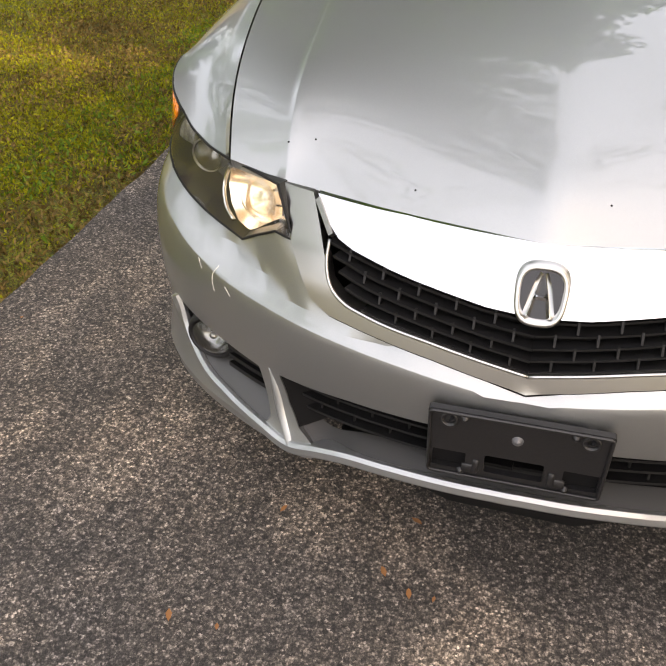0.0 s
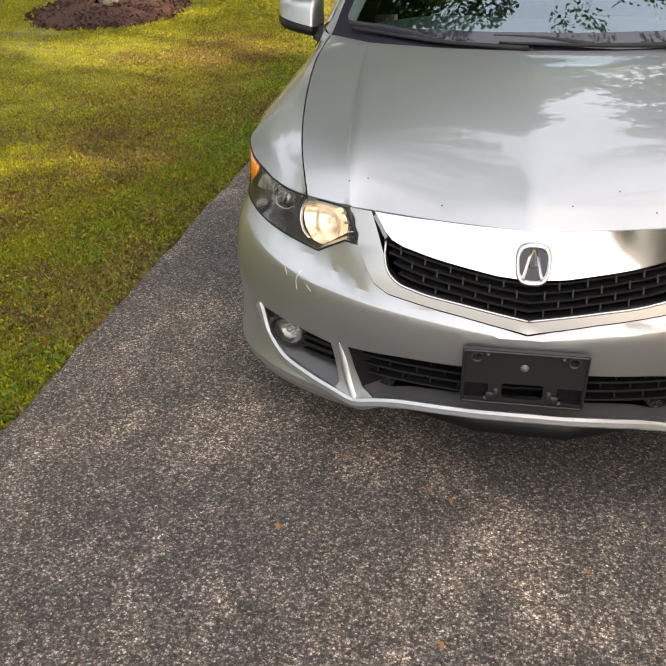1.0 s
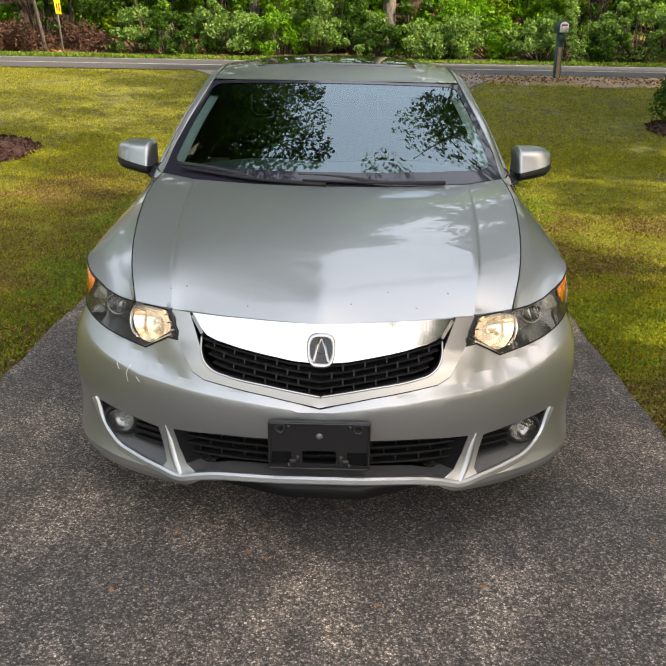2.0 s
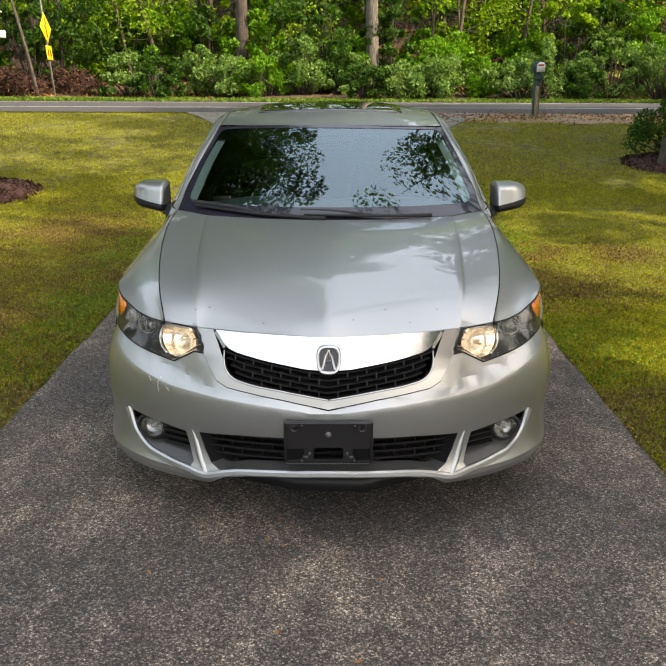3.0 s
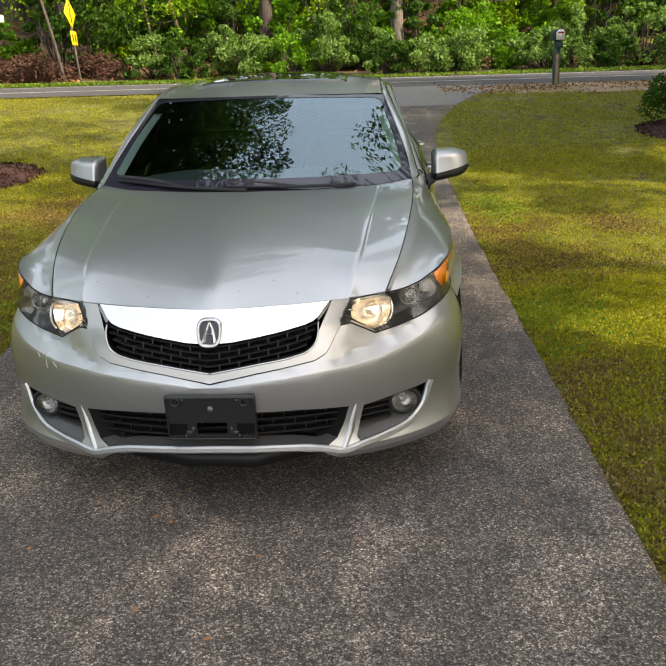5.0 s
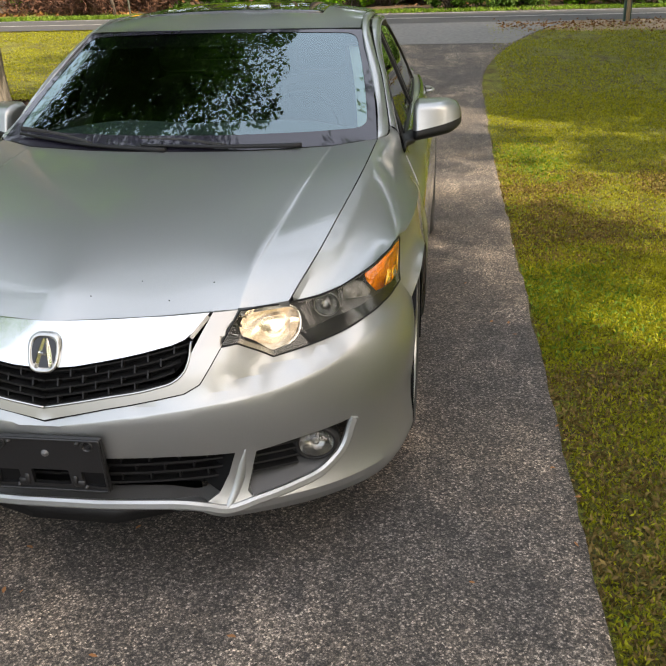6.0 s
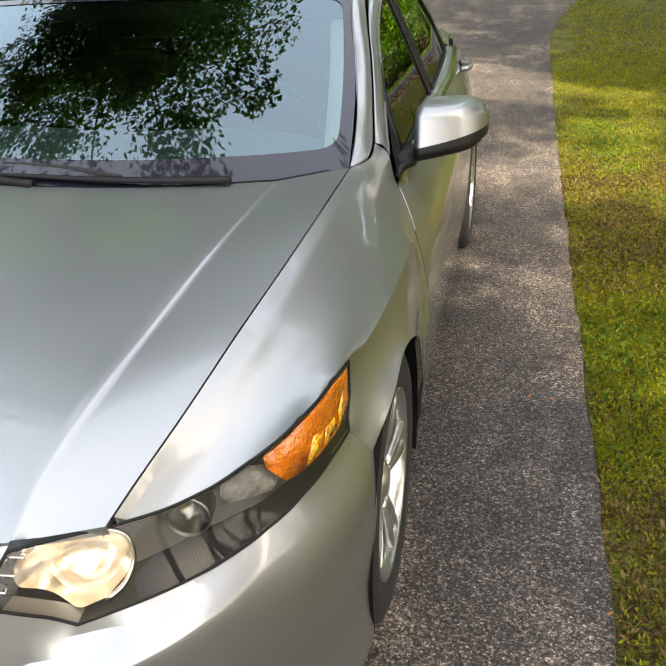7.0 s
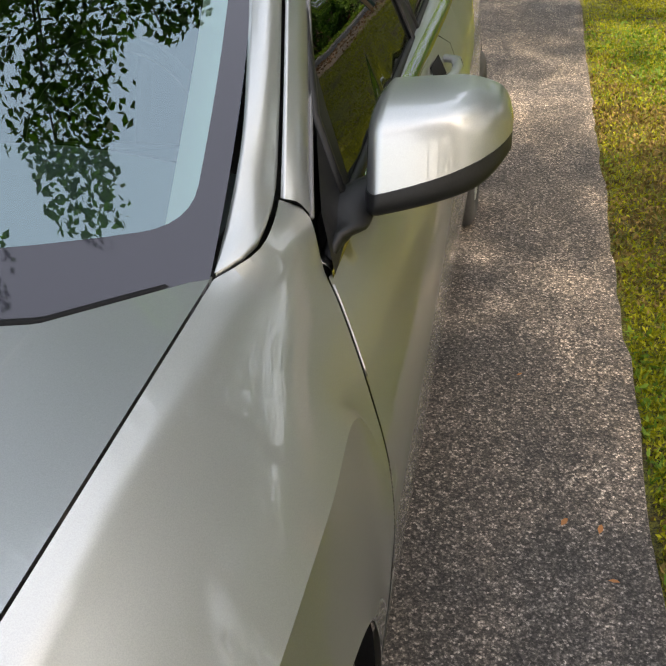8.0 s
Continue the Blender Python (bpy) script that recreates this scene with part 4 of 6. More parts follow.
REAR_Y = 3.72
PANELS = {
    "front_door": [(1.455, 0.30), (2.655, 0.30), (2.695, 0.80), (2.725, 0.925), (2.63, belt(2.63))] + [(float(np.interp(z, door_edge[::-1, 2], door_edge[::-1, 1])) + 0.0035, z) for z in (0.909, 0.88, 0.85, 0.82, 0.79, 0.76, 0.73, 0.70, 0.65, 0.6, 0.5, 0.4)],
    "rear_door": [(2.662, 0.30), (3.33, 0.30)] + [p for p in arc(REAR_Y, 0.385, 178, 118)] + [(3.62, 0.80), (3.68, belt(3.68)), (2.637, belt(2.637)), (2.732, 0.925), (2.702, 0.80)],
    "quarter_panel": arc(REAR_Y, 0.375, 112, -18)[:] + [(4.10, 0.23), (4.55, 0.25), (4.60, 0.6), (4.55, 0.95), (4.1, 1.02), (3.69, belt(3.69)), (3.63, 0.80)],
    "sill": [(1.40, 0.20), (3.36, 0.20), (3.34, 0.295), (1.42, 0.295)],
}
for s in (1, -1):
    for name, loop in PANELS.items():
        bm = bmesh.new()
        region(bm, loop, [], lambda y, z: flank(y, z), 0.03, 0.0, sx=s)
        ob = part(name, bm, PAINT, car)
        if name == "front_door":
            # highlight on the painted door edge, drawn as a thin satin tube
            bm = bmesh.new()
            rim = [flank(float(np.interp(z, door_edge[::-1, 2], door_edge[::-1, 1])) + 0.006, z, 0.0008) for z in np.linspace(0.900, 0.795, 10)]
            sweep(bm, rim, circle(0.0018, 6), up=(1, 0, 0), sx=s)
            part("door_rim", bm, SATIN, ob, "light caught along the door's front edge, as a thin satin tube")
        if "door" in name:
            y = 2.50 if name == "front_door" else 3.44
            bm = bmesh.new()
            sweep(bm, [(flank(y + d, belt(y) - 0.04)[0] + o, y + d, belt(y) - 0.04 + 0.012 * d) for d, o in ((-0.1, 0.004), (-0.085, 0.032), (-0.03, 0.042), (0.03, 0.042), (0.085, 0.032), (0.1, 0.004))], circle(0.013, 8, 0.010), sx=s)
            part("handle", bm, PAINT, ob, "silver door handle")
            # dark sheet on the door skin for the shaded recess behind the handle
            bm = bmesh.new()
            sheet(bm, [[(flank(y + d, z)[0] + 0.003, y + d, z) for d in np.linspace(-0.06, 0.06, 5)] for z in (belt(y) - 0.062, belt(y) - 0.04, belt(y) - 0.020)], s)
            part("handle_cup", bm, DARK, ob)

# side windows
def pane(y, z, out=0.0):
    return (0.835 - 0.055 * max(0, y - 3.1) ** 1.8 - 0.43 * (z - 0.93) - 0.10 * max(0, z - 1.15) ** 1.5 + out, y, z)


FRONT_WIN = [(1.70, 0.945), (2.55, belt(2.55) + 0.012), (2.53, 1.372), (2.36, 1.352), (2.2, 1.312), (2.03, 1.236), (1.85, 1.135), (1.74, 1.06)]
REAR_WIN = [(2.63, belt(2.63) + 0.012), (3.50, belt(3.5) + 0.012), (3.42, 1.18), (3.22, 1.325), (2.95, 1.385), (2.62, 1.392)]
for s in (1, -1):
    for loop in (FRONT_WIN, REAR_WIN):
        bm = bmesh.new()
        region(bm, loop, [], pane, 0.08, sx=s)
        win = part("side_window", bm, SIDEGLASS, car, "dark tinted side window")
        bm = bmesh.new()
        ring = [pane(y, z, 0.002) for y, z in dense(loop, 0.05)]
        sweep(bm, ring + ring[:1], circle(0.011, 6, 0.008), up=(1, 0, 0.3), sx=s)
        part("window_seal", bm, BLACK, win)
    bm = bmesh.new()
    sheet(bm, [[flank(y, belt(y) + d, o) for y in np.linspace(1.55, 3.66, 24)] for d, o in ((-0.004, 0.002), (0.004, 0.006), (0.014, 0.004), (0.022, -0.006))], s)
    ledge = bm
    bm = bmesh.new()
    ends = [y for y in np.linspace(1.60, 3.66, 24)]
    sheet(bm, [[tuple(np.array(flank(y, belt(y) - 0.001, -0.002)) * (1 - k) + np.array(pane(y, belt(y) + 0.014, -0.004)) * k + (0, 0, 0.010 * 4 * k * (1 - k))) for y in ends] for k in (0, 0.3, 0.65, 1)], s)
    part("window_ledge", bm, PAINT, car)
    bm = ledge
    part("belt_moulding", bm, mat("chrome_strip", (0.6, 0.6, 0.6), 0.15, 1.0), car)
    bm = bmesh.new()
    sheet(bm, [[pane(y, z, 0.004) for z in np.linspace(belt(2.59), 1.39, 6)] for y in (2.535, 2.59, 2.635)], s)
    part("door_pillar", bm, BLACK, car)
    # the dark triangle that carries the mirror
    bm = bmesh.new()
    region(bm, [(1.548, 0.912), (1.62, 0.918), (1.74, 0.930), (1.80, 1.05), (1.835, 1.108), (1.70, 1.035), (1.60, 0.975)], [], lambda y, z: pane(y, z, 0.003), 0.05, sx=s)
    part("mirror_sail", bm, BLACK, car)

# windscreen, pillars, roof
GLASS_BASE = [(0, 1.185, 0.952), (0.25, 1.20, 0.956), (0.5, 1.255, 0.968), (0.66, 1.325, 0.985), (0.742, 1.385, 1.004)]
GLASS_MID = [(0, 1.59, 1.176), (0.23, 1.60, 1.173), (0.45, 1.645, 1.168), (0.60, 1.70, 1.17), (0.690, 1.735, 1.185)]
GLASS_TOP = [(0, 1.985, 1.364), (0.2, 1.99, 1.363), (0.4, 2.015, 1.360), (0.54, 2.05, 1.356), (0.620, 2.088, 1.353)]


def screen_at(s, v, sink=0.0):
    """The windscreen: s runs from the middle to its side, v from its foot to its head."""
    foot = np.array((0.740 * s, 1.185 + 0.20 * s * s, 0.952 + 0.038 * s * s))
    waist = np.array((0.695 * s, 1.590 + 0.145 * s * s, 1.178 - 0.012 * s * s))
    head = np.array((0.620 * s, 1.985 + 0.103 * s * s, 1.364 - 0.014 * s * s))
    p = foot * (1 - v) * (1 - 2 * v) + waist * 4 * v * (1 - v) + head * v * (2 * v - 1)
    return p + np.array((0, sink * 0.45, -sink))


bm = bmesh.new()
sheet(bm, [[screen_at(s, v) for s in np.linspace(-1, 1, 61)] for v in np.linspace(-0.07, 1, 35)])
screen = part("windscreen", bm, WINDSCREEN, car, "windscreen reflecting leaves and sky")
bm = bmesh.new()
clear = rounded([(-0.955, 0.105), (-0.5, 0.125), (0, 0.135), (0.5, 0.125), (0.955, 0.105), (0.955, 0.965), (0, 0.965), (-0.955, 0.965)], 0.075, 6)
region(bm, [(-1, -0.07), (1, -0.07), (1, 1), (-1, 1)], [clear], lambda s, v: screen_at(s, v, -0.0018), 0.05)
FRIT = mat("frit_black", (0.012, 0.011, 0.020), 0.5, 0.0, 1.0, 0.1)
bsdf(FRIT).inputs["Coat IOR"].default_value = 1.5
part("screen_border", bm, FRIT, screen)
bm = bmesh.new()
sheet(bm, [[screen_at(s, v, 0.006) for s in np.linspace(-0.985, 0.985, 41)] for v in np.linspace(0.845, 0.985, 5)])
part("shade_band", bm, DARK, screen, "dark shade band along the windscreen's head")
for s in (1, -1):
    inner = curve([(0.743, 1.389, 0.991), (0.738, 1.45, 1.014), (0.730, 1.55, 1.066), (0.695, 1.735, 1.166), (0.620, 2.088, 1.351), (0.600, 2.65, 1.424), (0.56, 3.4, 1.36)], 60)
    outer = curve([(0.745, 1.391, 0.991), (0.761, 1.414, 0.994), (0.775, 1.445, 0.999), (0.777, 1.50, 1.009), (0.771, 1.56, 1.024), (0.761, 1.62, 1.064), (0.724, 1.81, 1.186), (0.686, 1.98, 1.268), (0.650, 2.15, 1.345), (0.633, 2.65, 1.404), (0.60, 3.4, 1.33)], 60)
    crown = (inner + outer) / 2 + np.array((0.003, -0.004, 0.007)) * np.interp(np.arange(60), (0, 8), (0, 1))[:, None]
    bm = bmesh.new()
    sheet(bm, net([inner, crown, outer], 10, 60) + (0, 0, 0.002), s, 0.01, "ab")
    part("roof_pillar", bm, PAINT, car)
    frame_outer = curve([(0.810, 1.573, 0.985), (0.791, 1.66, 1.031), (0.753, 1.84, 1.137), (0.712, 2.02, 1.246), (0.682, 2.30, 1.350), (0.672, 2.7, 1.385), (0.64, 3.4, 1.31)], 60)
    inner_o = curve([(0.778, 1.553, 1.015), (0.766, 1.62, 1.062), (0.729, 1.81, 1.184), (0.691, 1.98, 1.266), (0.648, 2.25, 1.362), (0.633, 2.7, 1.399), (0.60, 3.4, 1.326)], 60)
    bm = bmesh.new()
    sheet(bm, net([inner_o, (inner_o + frame_outer) / 2 + (0.004, 0, 0.006), frame_outer], 8, 60), s, 0.008, "ab")
    part("door_frame", bm, PAINT, car)
    bm = bmesh.new()
    sweep(bm, frame_outer + (0.001, 0.002, -0.006), circle(0.004, 6), sx=s)
    part("frame_trim", bm, GREYTRIM, car)
    bm = bmesh.new()
    sheet(bm, np.array([frame_outer + (0.002, 0.004, -0.010), frame_outer + (-0.012, 0.03, -0.03)]), s)
    part("frame_seal", bm, BLACK, car)
R_MID = [(0, 1.99, 1.366), (0, 2.15, 1.405), (0, 2.4, 1.446), (0, 2.75, 1.472), (0, 3.1, 1.462), (0, 3.42, 1.415)]
R_HALF = [(0.33, 2.01, 1.364), (0.33, 2.17, 1.399), (0.33, 2.42, 1.438), (0.33, 2.75, 1.462), (0.325, 3.1, 1.450), (0.32, 3.41, 1.402)]
R_SIDE = [(0.612, 2.092, 1.360), (0.604, 2.25, 1.388), (0.60, 2.48, 1.414), (0.597, 2.75, 1.428), (0.585, 3.1, 1.414), (0.56, 3.4, 1.364)]
g = net([R_MID, R_HALF, R_SIDE], 14, 24)
bm = bmesh.new()
sheet(bm, np.concatenate([(g * (-1, 1, 1))[::-1], g[1:]]))
roof = part("roof", bm, PAINT, car, "silver roof with a dark glass sunroof")
bm = bmesh.new()
g = net([[(x, y, z + 0.004) for x, y, z in r] for r in (R_MID, R_HALF, R_SIDE)], 14, 24)[:10, 5:16]
sheet(bm, np.concatenate([(g * (-1, 1, 1))[::-1], g[1:]]), 1, 0.006)
part("sunroof", bm, mat("sunroof_glass", (0.01, 0.012, 0.011), 0.03, 0.0, 1.0), roof, "dark glass sunroof")
bm = bmesh.new()
back = [[(0, 3.42, 1.415), (0, 3.8, 1.26), (0, 4.12, 1.08)], [(0.32, 3.41, 1.402), (0.35, 3.79, 1.245), (0.38, 4.11, 1.07)], [(0.56, 3.40, 1.362), (0.60, 3.75, 1.215), (0.64, 4.06, 1.06)]]
g = net(back, 10, 10)
sheet(bm, np.concatenate([(g * (-1, 1, 1))[::-1], g[1:]]))
part("rear_window", bm, SIDEGLASS, car)
bm = bmesh.new()
deck = [[(0, 4.10, 1.075), (0, 4.35, 1.075), (0, 4.62, 1.06), (0, 4.68, 0.9), (0, 4.70, 0.6), (0, 4.66, 0.3)], [(0.64, 4.07, 1.06), (0.62, 4.35, 1.06), (0.58, 4.58, 1.045), (0.60, 4.64, 0.9), (0.62, 4.66, 0.6), (0.62, 4.6, 0.3)], [(0.77, 4.05, 1.02), (0.76, 4.3, 1.01), (0.74, 4.52, 0.98), (0.75, 4.56, 0.88), (0.77, 4.57, 0.6), (0.78, 4.52, 0.28)]]
g = net(deck, 10, 26)
sheet(bm, np.concatenate([(g * (-1, 1, 1))[::-1], g[1:]]))
part("boot_lid", bm, PAINT, car)
for s in (1, -1):
    bm = bmesh.new()
    sheet(bm, net([[(0.56, 3.40, 1.362), (0.60, 3.75, 1.215), (0.64, 4.06, 1.06)], [(0.615, 3.42, 1.32), (0.68, 3.68, 1.17), (0.74, 3.95, 1.05)], [(0.70, 3.44, 1.17), (0.765, 3.56, 1.06), (0.79, 3.72, 1.02)]], 8, 10), s)
    part("rear_pillar", bm, PAINT, car)
# mirrors
def shell(y0, top_fn, low_fn, s, back=1.815):
    """The mirror's shell between an upper and a lower outline, with a softly rounded face towards the front."""
    bm = bmesh.new()
    xs = np.linspace(0.862, 1.058, 41)
    rows = []
    for f in np.sin(np.linspace(-math.pi / 2, math.pi / 2, 25)) * 0.5 + 0.5:
        row = []
        for x in xs:
            t, l = top_fn(x), low_fn(x)
            z = l + (t - l) * f
            e = 1 - (2 * min(1, max(0, (z - LOW(x)) / (TOP(x) - LOW(x)))) - 1) ** 6
            k = 1 - max(0, (x - 0.90) / 0.156) ** 2.8 - 0.25 * max(0, (0.885 - x) / 0.017) ** 2
            row.append((x, back - (0.125 * max(e, 0.0) ** 0.5 * max(k, 0.0) ** 0.6 + 0.018) + 0.25 * (x - 0.87) + 0.32 * (z - 1.02), z))
        rows.append(row)
    sheet(bm, rows, s)
    bk = [[(x, back + 0.03 + 0.25 * (x - 0.87), z) for x, _, z in r] for r in rows]
    sheet(bm, [rows[0], bk[0]], s)
    sheet(bm, [rows[-1], bk[-1]], s)
    sheet(bm, [[r[0] for r in rows], [r[0] for r in bk]], s)
    sheet(bm, [[r[-1] for r in rows], [r[-1] for r in bk]], s)
    bmesh.ops.remove_doubles(bm, verts=bm.verts[:], dist=0.0005)
    return bm


MID = lambda x: 0.974 + 0.19 * (x - 0.862)
TOP = lambda x: 1.086 - 0.03 * (max(0, x - 0.97) / 0.086) ** 2 - 0.028 * (max(0, x - 1.03) / 0.026) ** 3 - 0.012 * (max(0, 0.88 - x) / 0.012)
LOW = lambda x: 0.926 + 0.17 * (x - 0.862) + 0.03 * (max(0, x - 1.0) / 0.056) ** 2 * 0.9
for s in (1, -1):
    mirror = part("side_mirror", shell(1.69, TOP, MID, s), PAINT, car, "silver wing mirror with a black lower shell")
    sharp(mirror, 50)
    sharp(part("lower_shell", shell(1.70, MID, LOW, s, 1.812), BLACK, mirror, "black lower shell"), 50)
    bm = bmesh.new()
    foot = curve([(0.830, 1.575, 0.908), (0.833, 1.635, 0.932), (0.846, 1.70, 0.950), (0.90, 1.76, 0.962)], 12)
    sweep(bm, foot, circle(0.013, 10, 0.034), up=(0, 1, 0.3), sx=s, scales=np.interp(np.linspace(0, 1, 12), (0, 0.4, 1), (0.55, 1.15, 0.9)))
    part("mirror_foot", bm, BLACK, mirror)
    bm = bmesh.new()
    sheet(bm, [[(0.885 + 0.125 * i, 1.822 + 0.0375 * i, z) for i in (0, 0.5, 1)] for z in (0.990, 1.02, 1.05)], s)
    part("mirror_glass", bm, CHROME, mirror)

# wheels
def wheel_at(x, y, s):
    m = Matrix.Translation((x, y, 0.33)) @ pose(0, 0, 0, 0, 90 * s, 0)
    prof = [(0.222, -0.10), (0.245, -0.112), (0.29, -0.116), (0.318, -0.104), (0.329, -0.08), (0.331, 0.0), (0.329, 0.08), (0.318, 0.104), (0.29, 0.116), (0.245, 0.112), (0.222, 0.10)]
    wheel = part("wheel", lathe(bmesh.new(), [(0.219, -0.105), (0.214, -0.08), (0.205, 0.0), (0.214, 0.085), (0.220, 0.108), (0.228, 0.110), (0.228, 0.100)], m, 48), ALLOY, car, "silver alloy wheel with a black tyre")
    part("tyre", lathe(bmesh.new(), prof, m, 56), RUBBER, wheel, "worn black tyre")
    part("brake_disc", lathe(bmesh.new(), [(0.001, 0.0), (0.15, 0.0), (0.15, 0.02), (0.06, 0.03)], m, 32), mat("brake_steel", (0.2, 0.19, 0.18), 0.4, 1.0) if "brake_steel" not in bpy.data.materials else bpy.data.materials["brake_steel"], wheel)
    part("hub", lathe(bmesh.new(), [(0.0005, 0.096), (0.03, 0.096), (0.034, 0.090), (0.075, 0.080), (0.078, 0.03)], m, 32), ALLOY, wheel)
    for k in range(5):
        for d in (-8, 8):
            bm = bmesh.new()
            a = radians(72 * k + 18)
            b = radians(72 * k + 18 + d)
            p = [m @ Vector((math.cos(a + (b - a) * 0.5) * 0.06, math.sin(a + (b - a) * 0.5) * 0.06, 0.082)), m @ Vector((math.cos(b) * 0.14, math.sin(b) * 0.14, 0.094)), m @ Vector((math.cos(b) * 0.218, math.sin(b) * 0.218, 0.100))]
            sweep(bm, curve(p, 6), [(-0.014, -0.02), (0.014, -0.02), (0.010, 0.004), (-0.010, 0.004)], up=m.to_3x3() @ Vector((0, 0, 1)))
            part("spoke", bm, ALLOY, wheel)
    bm = bmesh.new()
    wy, n = y, 20
    liner = [[(x + ((0.12 if y < 2 else 0.09) if k == 0 else -0.14) * s, wy + 0.372 * math.cos(t), 0.33 + 0.372 * math.sin(t)) for t in np.linspace(-0.35, math.pi + 0.35, n)] for k in (0, 1)]
    sheet(bm, np.array(liner))
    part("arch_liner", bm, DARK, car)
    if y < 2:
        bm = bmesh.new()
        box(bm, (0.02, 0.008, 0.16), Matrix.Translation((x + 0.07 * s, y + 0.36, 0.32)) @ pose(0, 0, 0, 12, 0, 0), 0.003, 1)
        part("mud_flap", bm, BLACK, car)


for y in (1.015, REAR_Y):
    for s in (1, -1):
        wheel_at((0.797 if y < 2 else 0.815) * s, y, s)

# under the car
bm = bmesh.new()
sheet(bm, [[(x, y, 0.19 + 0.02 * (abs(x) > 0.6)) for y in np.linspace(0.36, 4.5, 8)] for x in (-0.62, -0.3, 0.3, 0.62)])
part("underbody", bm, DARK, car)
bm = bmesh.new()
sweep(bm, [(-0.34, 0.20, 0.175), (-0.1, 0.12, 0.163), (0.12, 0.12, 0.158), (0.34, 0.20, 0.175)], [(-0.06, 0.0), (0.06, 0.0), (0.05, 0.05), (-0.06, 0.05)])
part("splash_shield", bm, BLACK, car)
# plain near-black sheets in place of the unlit space under the bonnet
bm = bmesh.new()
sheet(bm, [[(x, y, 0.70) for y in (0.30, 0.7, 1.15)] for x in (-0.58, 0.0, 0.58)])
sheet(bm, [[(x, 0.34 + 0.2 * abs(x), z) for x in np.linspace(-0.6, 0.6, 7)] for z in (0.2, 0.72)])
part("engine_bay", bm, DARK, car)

# wipers and cowl
bm = bmesh.new()
cowl = net([[(0, 1.13, 0.955), (0.3, 1.15, 0.958), (0.6, 1.24, 0.975), (0.74, 1.335, 0.997)], [(0, 1.24, 0.968), (0.3, 1.26, 0.972), (0.6, 1.34, 0.986), (0.745, 1.40, 1.0)]], 4, 14) + (0, 0, -0.018)
sheet(bm, np.concatenate([(cowl * (-1, 1, 1))[:, ::-1], cowl[:, 1:]], 1))
part("cowl", bm, BLACK, car)
for a, b, c in (((0.48, 1.245, 0.983), (0.20, 1.225, 0.983), (-0.12, 1.235, 0.988)), ((-0.02, 1.205, 0.972), (-0.33, 1.255, 0.985), (-0.66, 1.375, 1.012))):
    bm = bmesh.new()
    sweep(bm, curve((a, b, c), 16), [(-0.012, 0.0), (0.012, 0.0), (0.008, 0.012), (-0.008, 0.012)], scales=np.linspace(1.2, 0.6, 16))
    wiper = part("wiper", bm, BLACK, car, "black windscreen wiper")
    bm = bmesh.new()
    q = curve((b, ((b[0] + c[0]) / 2, (b[1] + c[1]) / 2 + 0.02, (b[2] + c[2]) / 2 + 0.012), (c[0] - 0.02, c[1] + 0.03, c[2] + 0.012)), 12)
    sweep(bm, [Vector(p) + Vector((0, 0.02, 0.004)) for p in q], [(-0.006, -0.008), (0.006, -0.008), (0.003, 0.008), (-0.003, 0.008)])
    part("blade", bm, RUBBER, wiper)

# inside
CABIN = speckled("cabin_trim", (0.012, 0.014, 0.014), (0.02, 0.022, 0.022), 90.0, 0.7, 0.2, 0.002)
SEAT = speckled("seat_leather", (0.012, 0.012, 0.012), (0.02, 0.02, 0.02), 60.0, 0.55, 0.2, 0.002)
g = net([[(0, 1.22, 0.93), (0, 1.45, 0.985), (0, 1.72, 0.99), (0, 1.80, 0.88)], [(0.4, 1.28, 0.94), (0.4, 1.48, 0.99), (0.4, 1.74, 1.0), (0.4, 1.82, 0.88)], [(0.70, 1.40, 0.95), (0.70, 1.5, 0.965), (0.70, 1.74, 0.96), (0.70, 1.82, 0.86)]], 10, 16)
bm = bmesh.new()
sheet(bm, np.concatenate([(g * (-1, 1, 1))[::-1], g[1:]]))
part("dashboard", bm, speckled("dash_trim", (0.11, 0.15, 0.155), (0.14, 0.18, 0.185), 90.0, 0.8, 0.0, 0.002), car)
m = Matrix.Translation((0.36, 1.92, 0.93)) @ pose(0, 0, 0, 62)
bm = lathe(bmesh.new(), [(0.185 + 0.014 * math.cos(t), 0.014 * math.sin(t)) for t in np.linspace(0, 2 * math.pi, 11)], m, 40)
wheel = part("steering_wheel", bm, BLACK, car, "dark steering wheel")
for a in (0, 180, 270):
    bm = bmesh.new()
    sweep(bm, [m @ Vector((0, 0, -0.02)), m @ Vector((0.18 * math.cos(radians(a)), 0.18 * math.sin(radians(a)), 0))], [(-0.02, -0.008), (0.02, -0.008), (0.02, 0.008), (-0.02, 0.008)])
    part("wheel_spoke", bm, BLACK, wheel)
for x in (0.36, -0.36):
    bm = bmesh.new()
    g = net([[(x - 0.25, 2.18, 0.55), (x - 0.25, 2.45, 0.62), (x - 0.24, 2.58, 0.90), (x - 0.20, 2.66, 1.10)], [(x, 2.12, 0.60), (x, 2.38, 0.62), (x, 2.50, 0.92), (x, 2.58, 1.14)], [(x + 0.25, 2.18, 0.55), (x + 0.25, 2.45, 0.62), (x + 0.24, 2.58, 0.90), (x + 0.20, 2.66, 1.10)]], 9, 14)
    sheet(bm, g, 1, 0.05)
    seat = part("seat", bm, SEAT, car, "dark leather front seat")
    bm = bmesh.new()
    box(bm, (0.26, 0.10, 0.17), Matrix.Translation((x, 2.64, 1.23)) @ pose(0, 0, 0, -12), 0.04, 3)
    part("headrest", bm, SEAT, seat)
bm = bmesh.new()
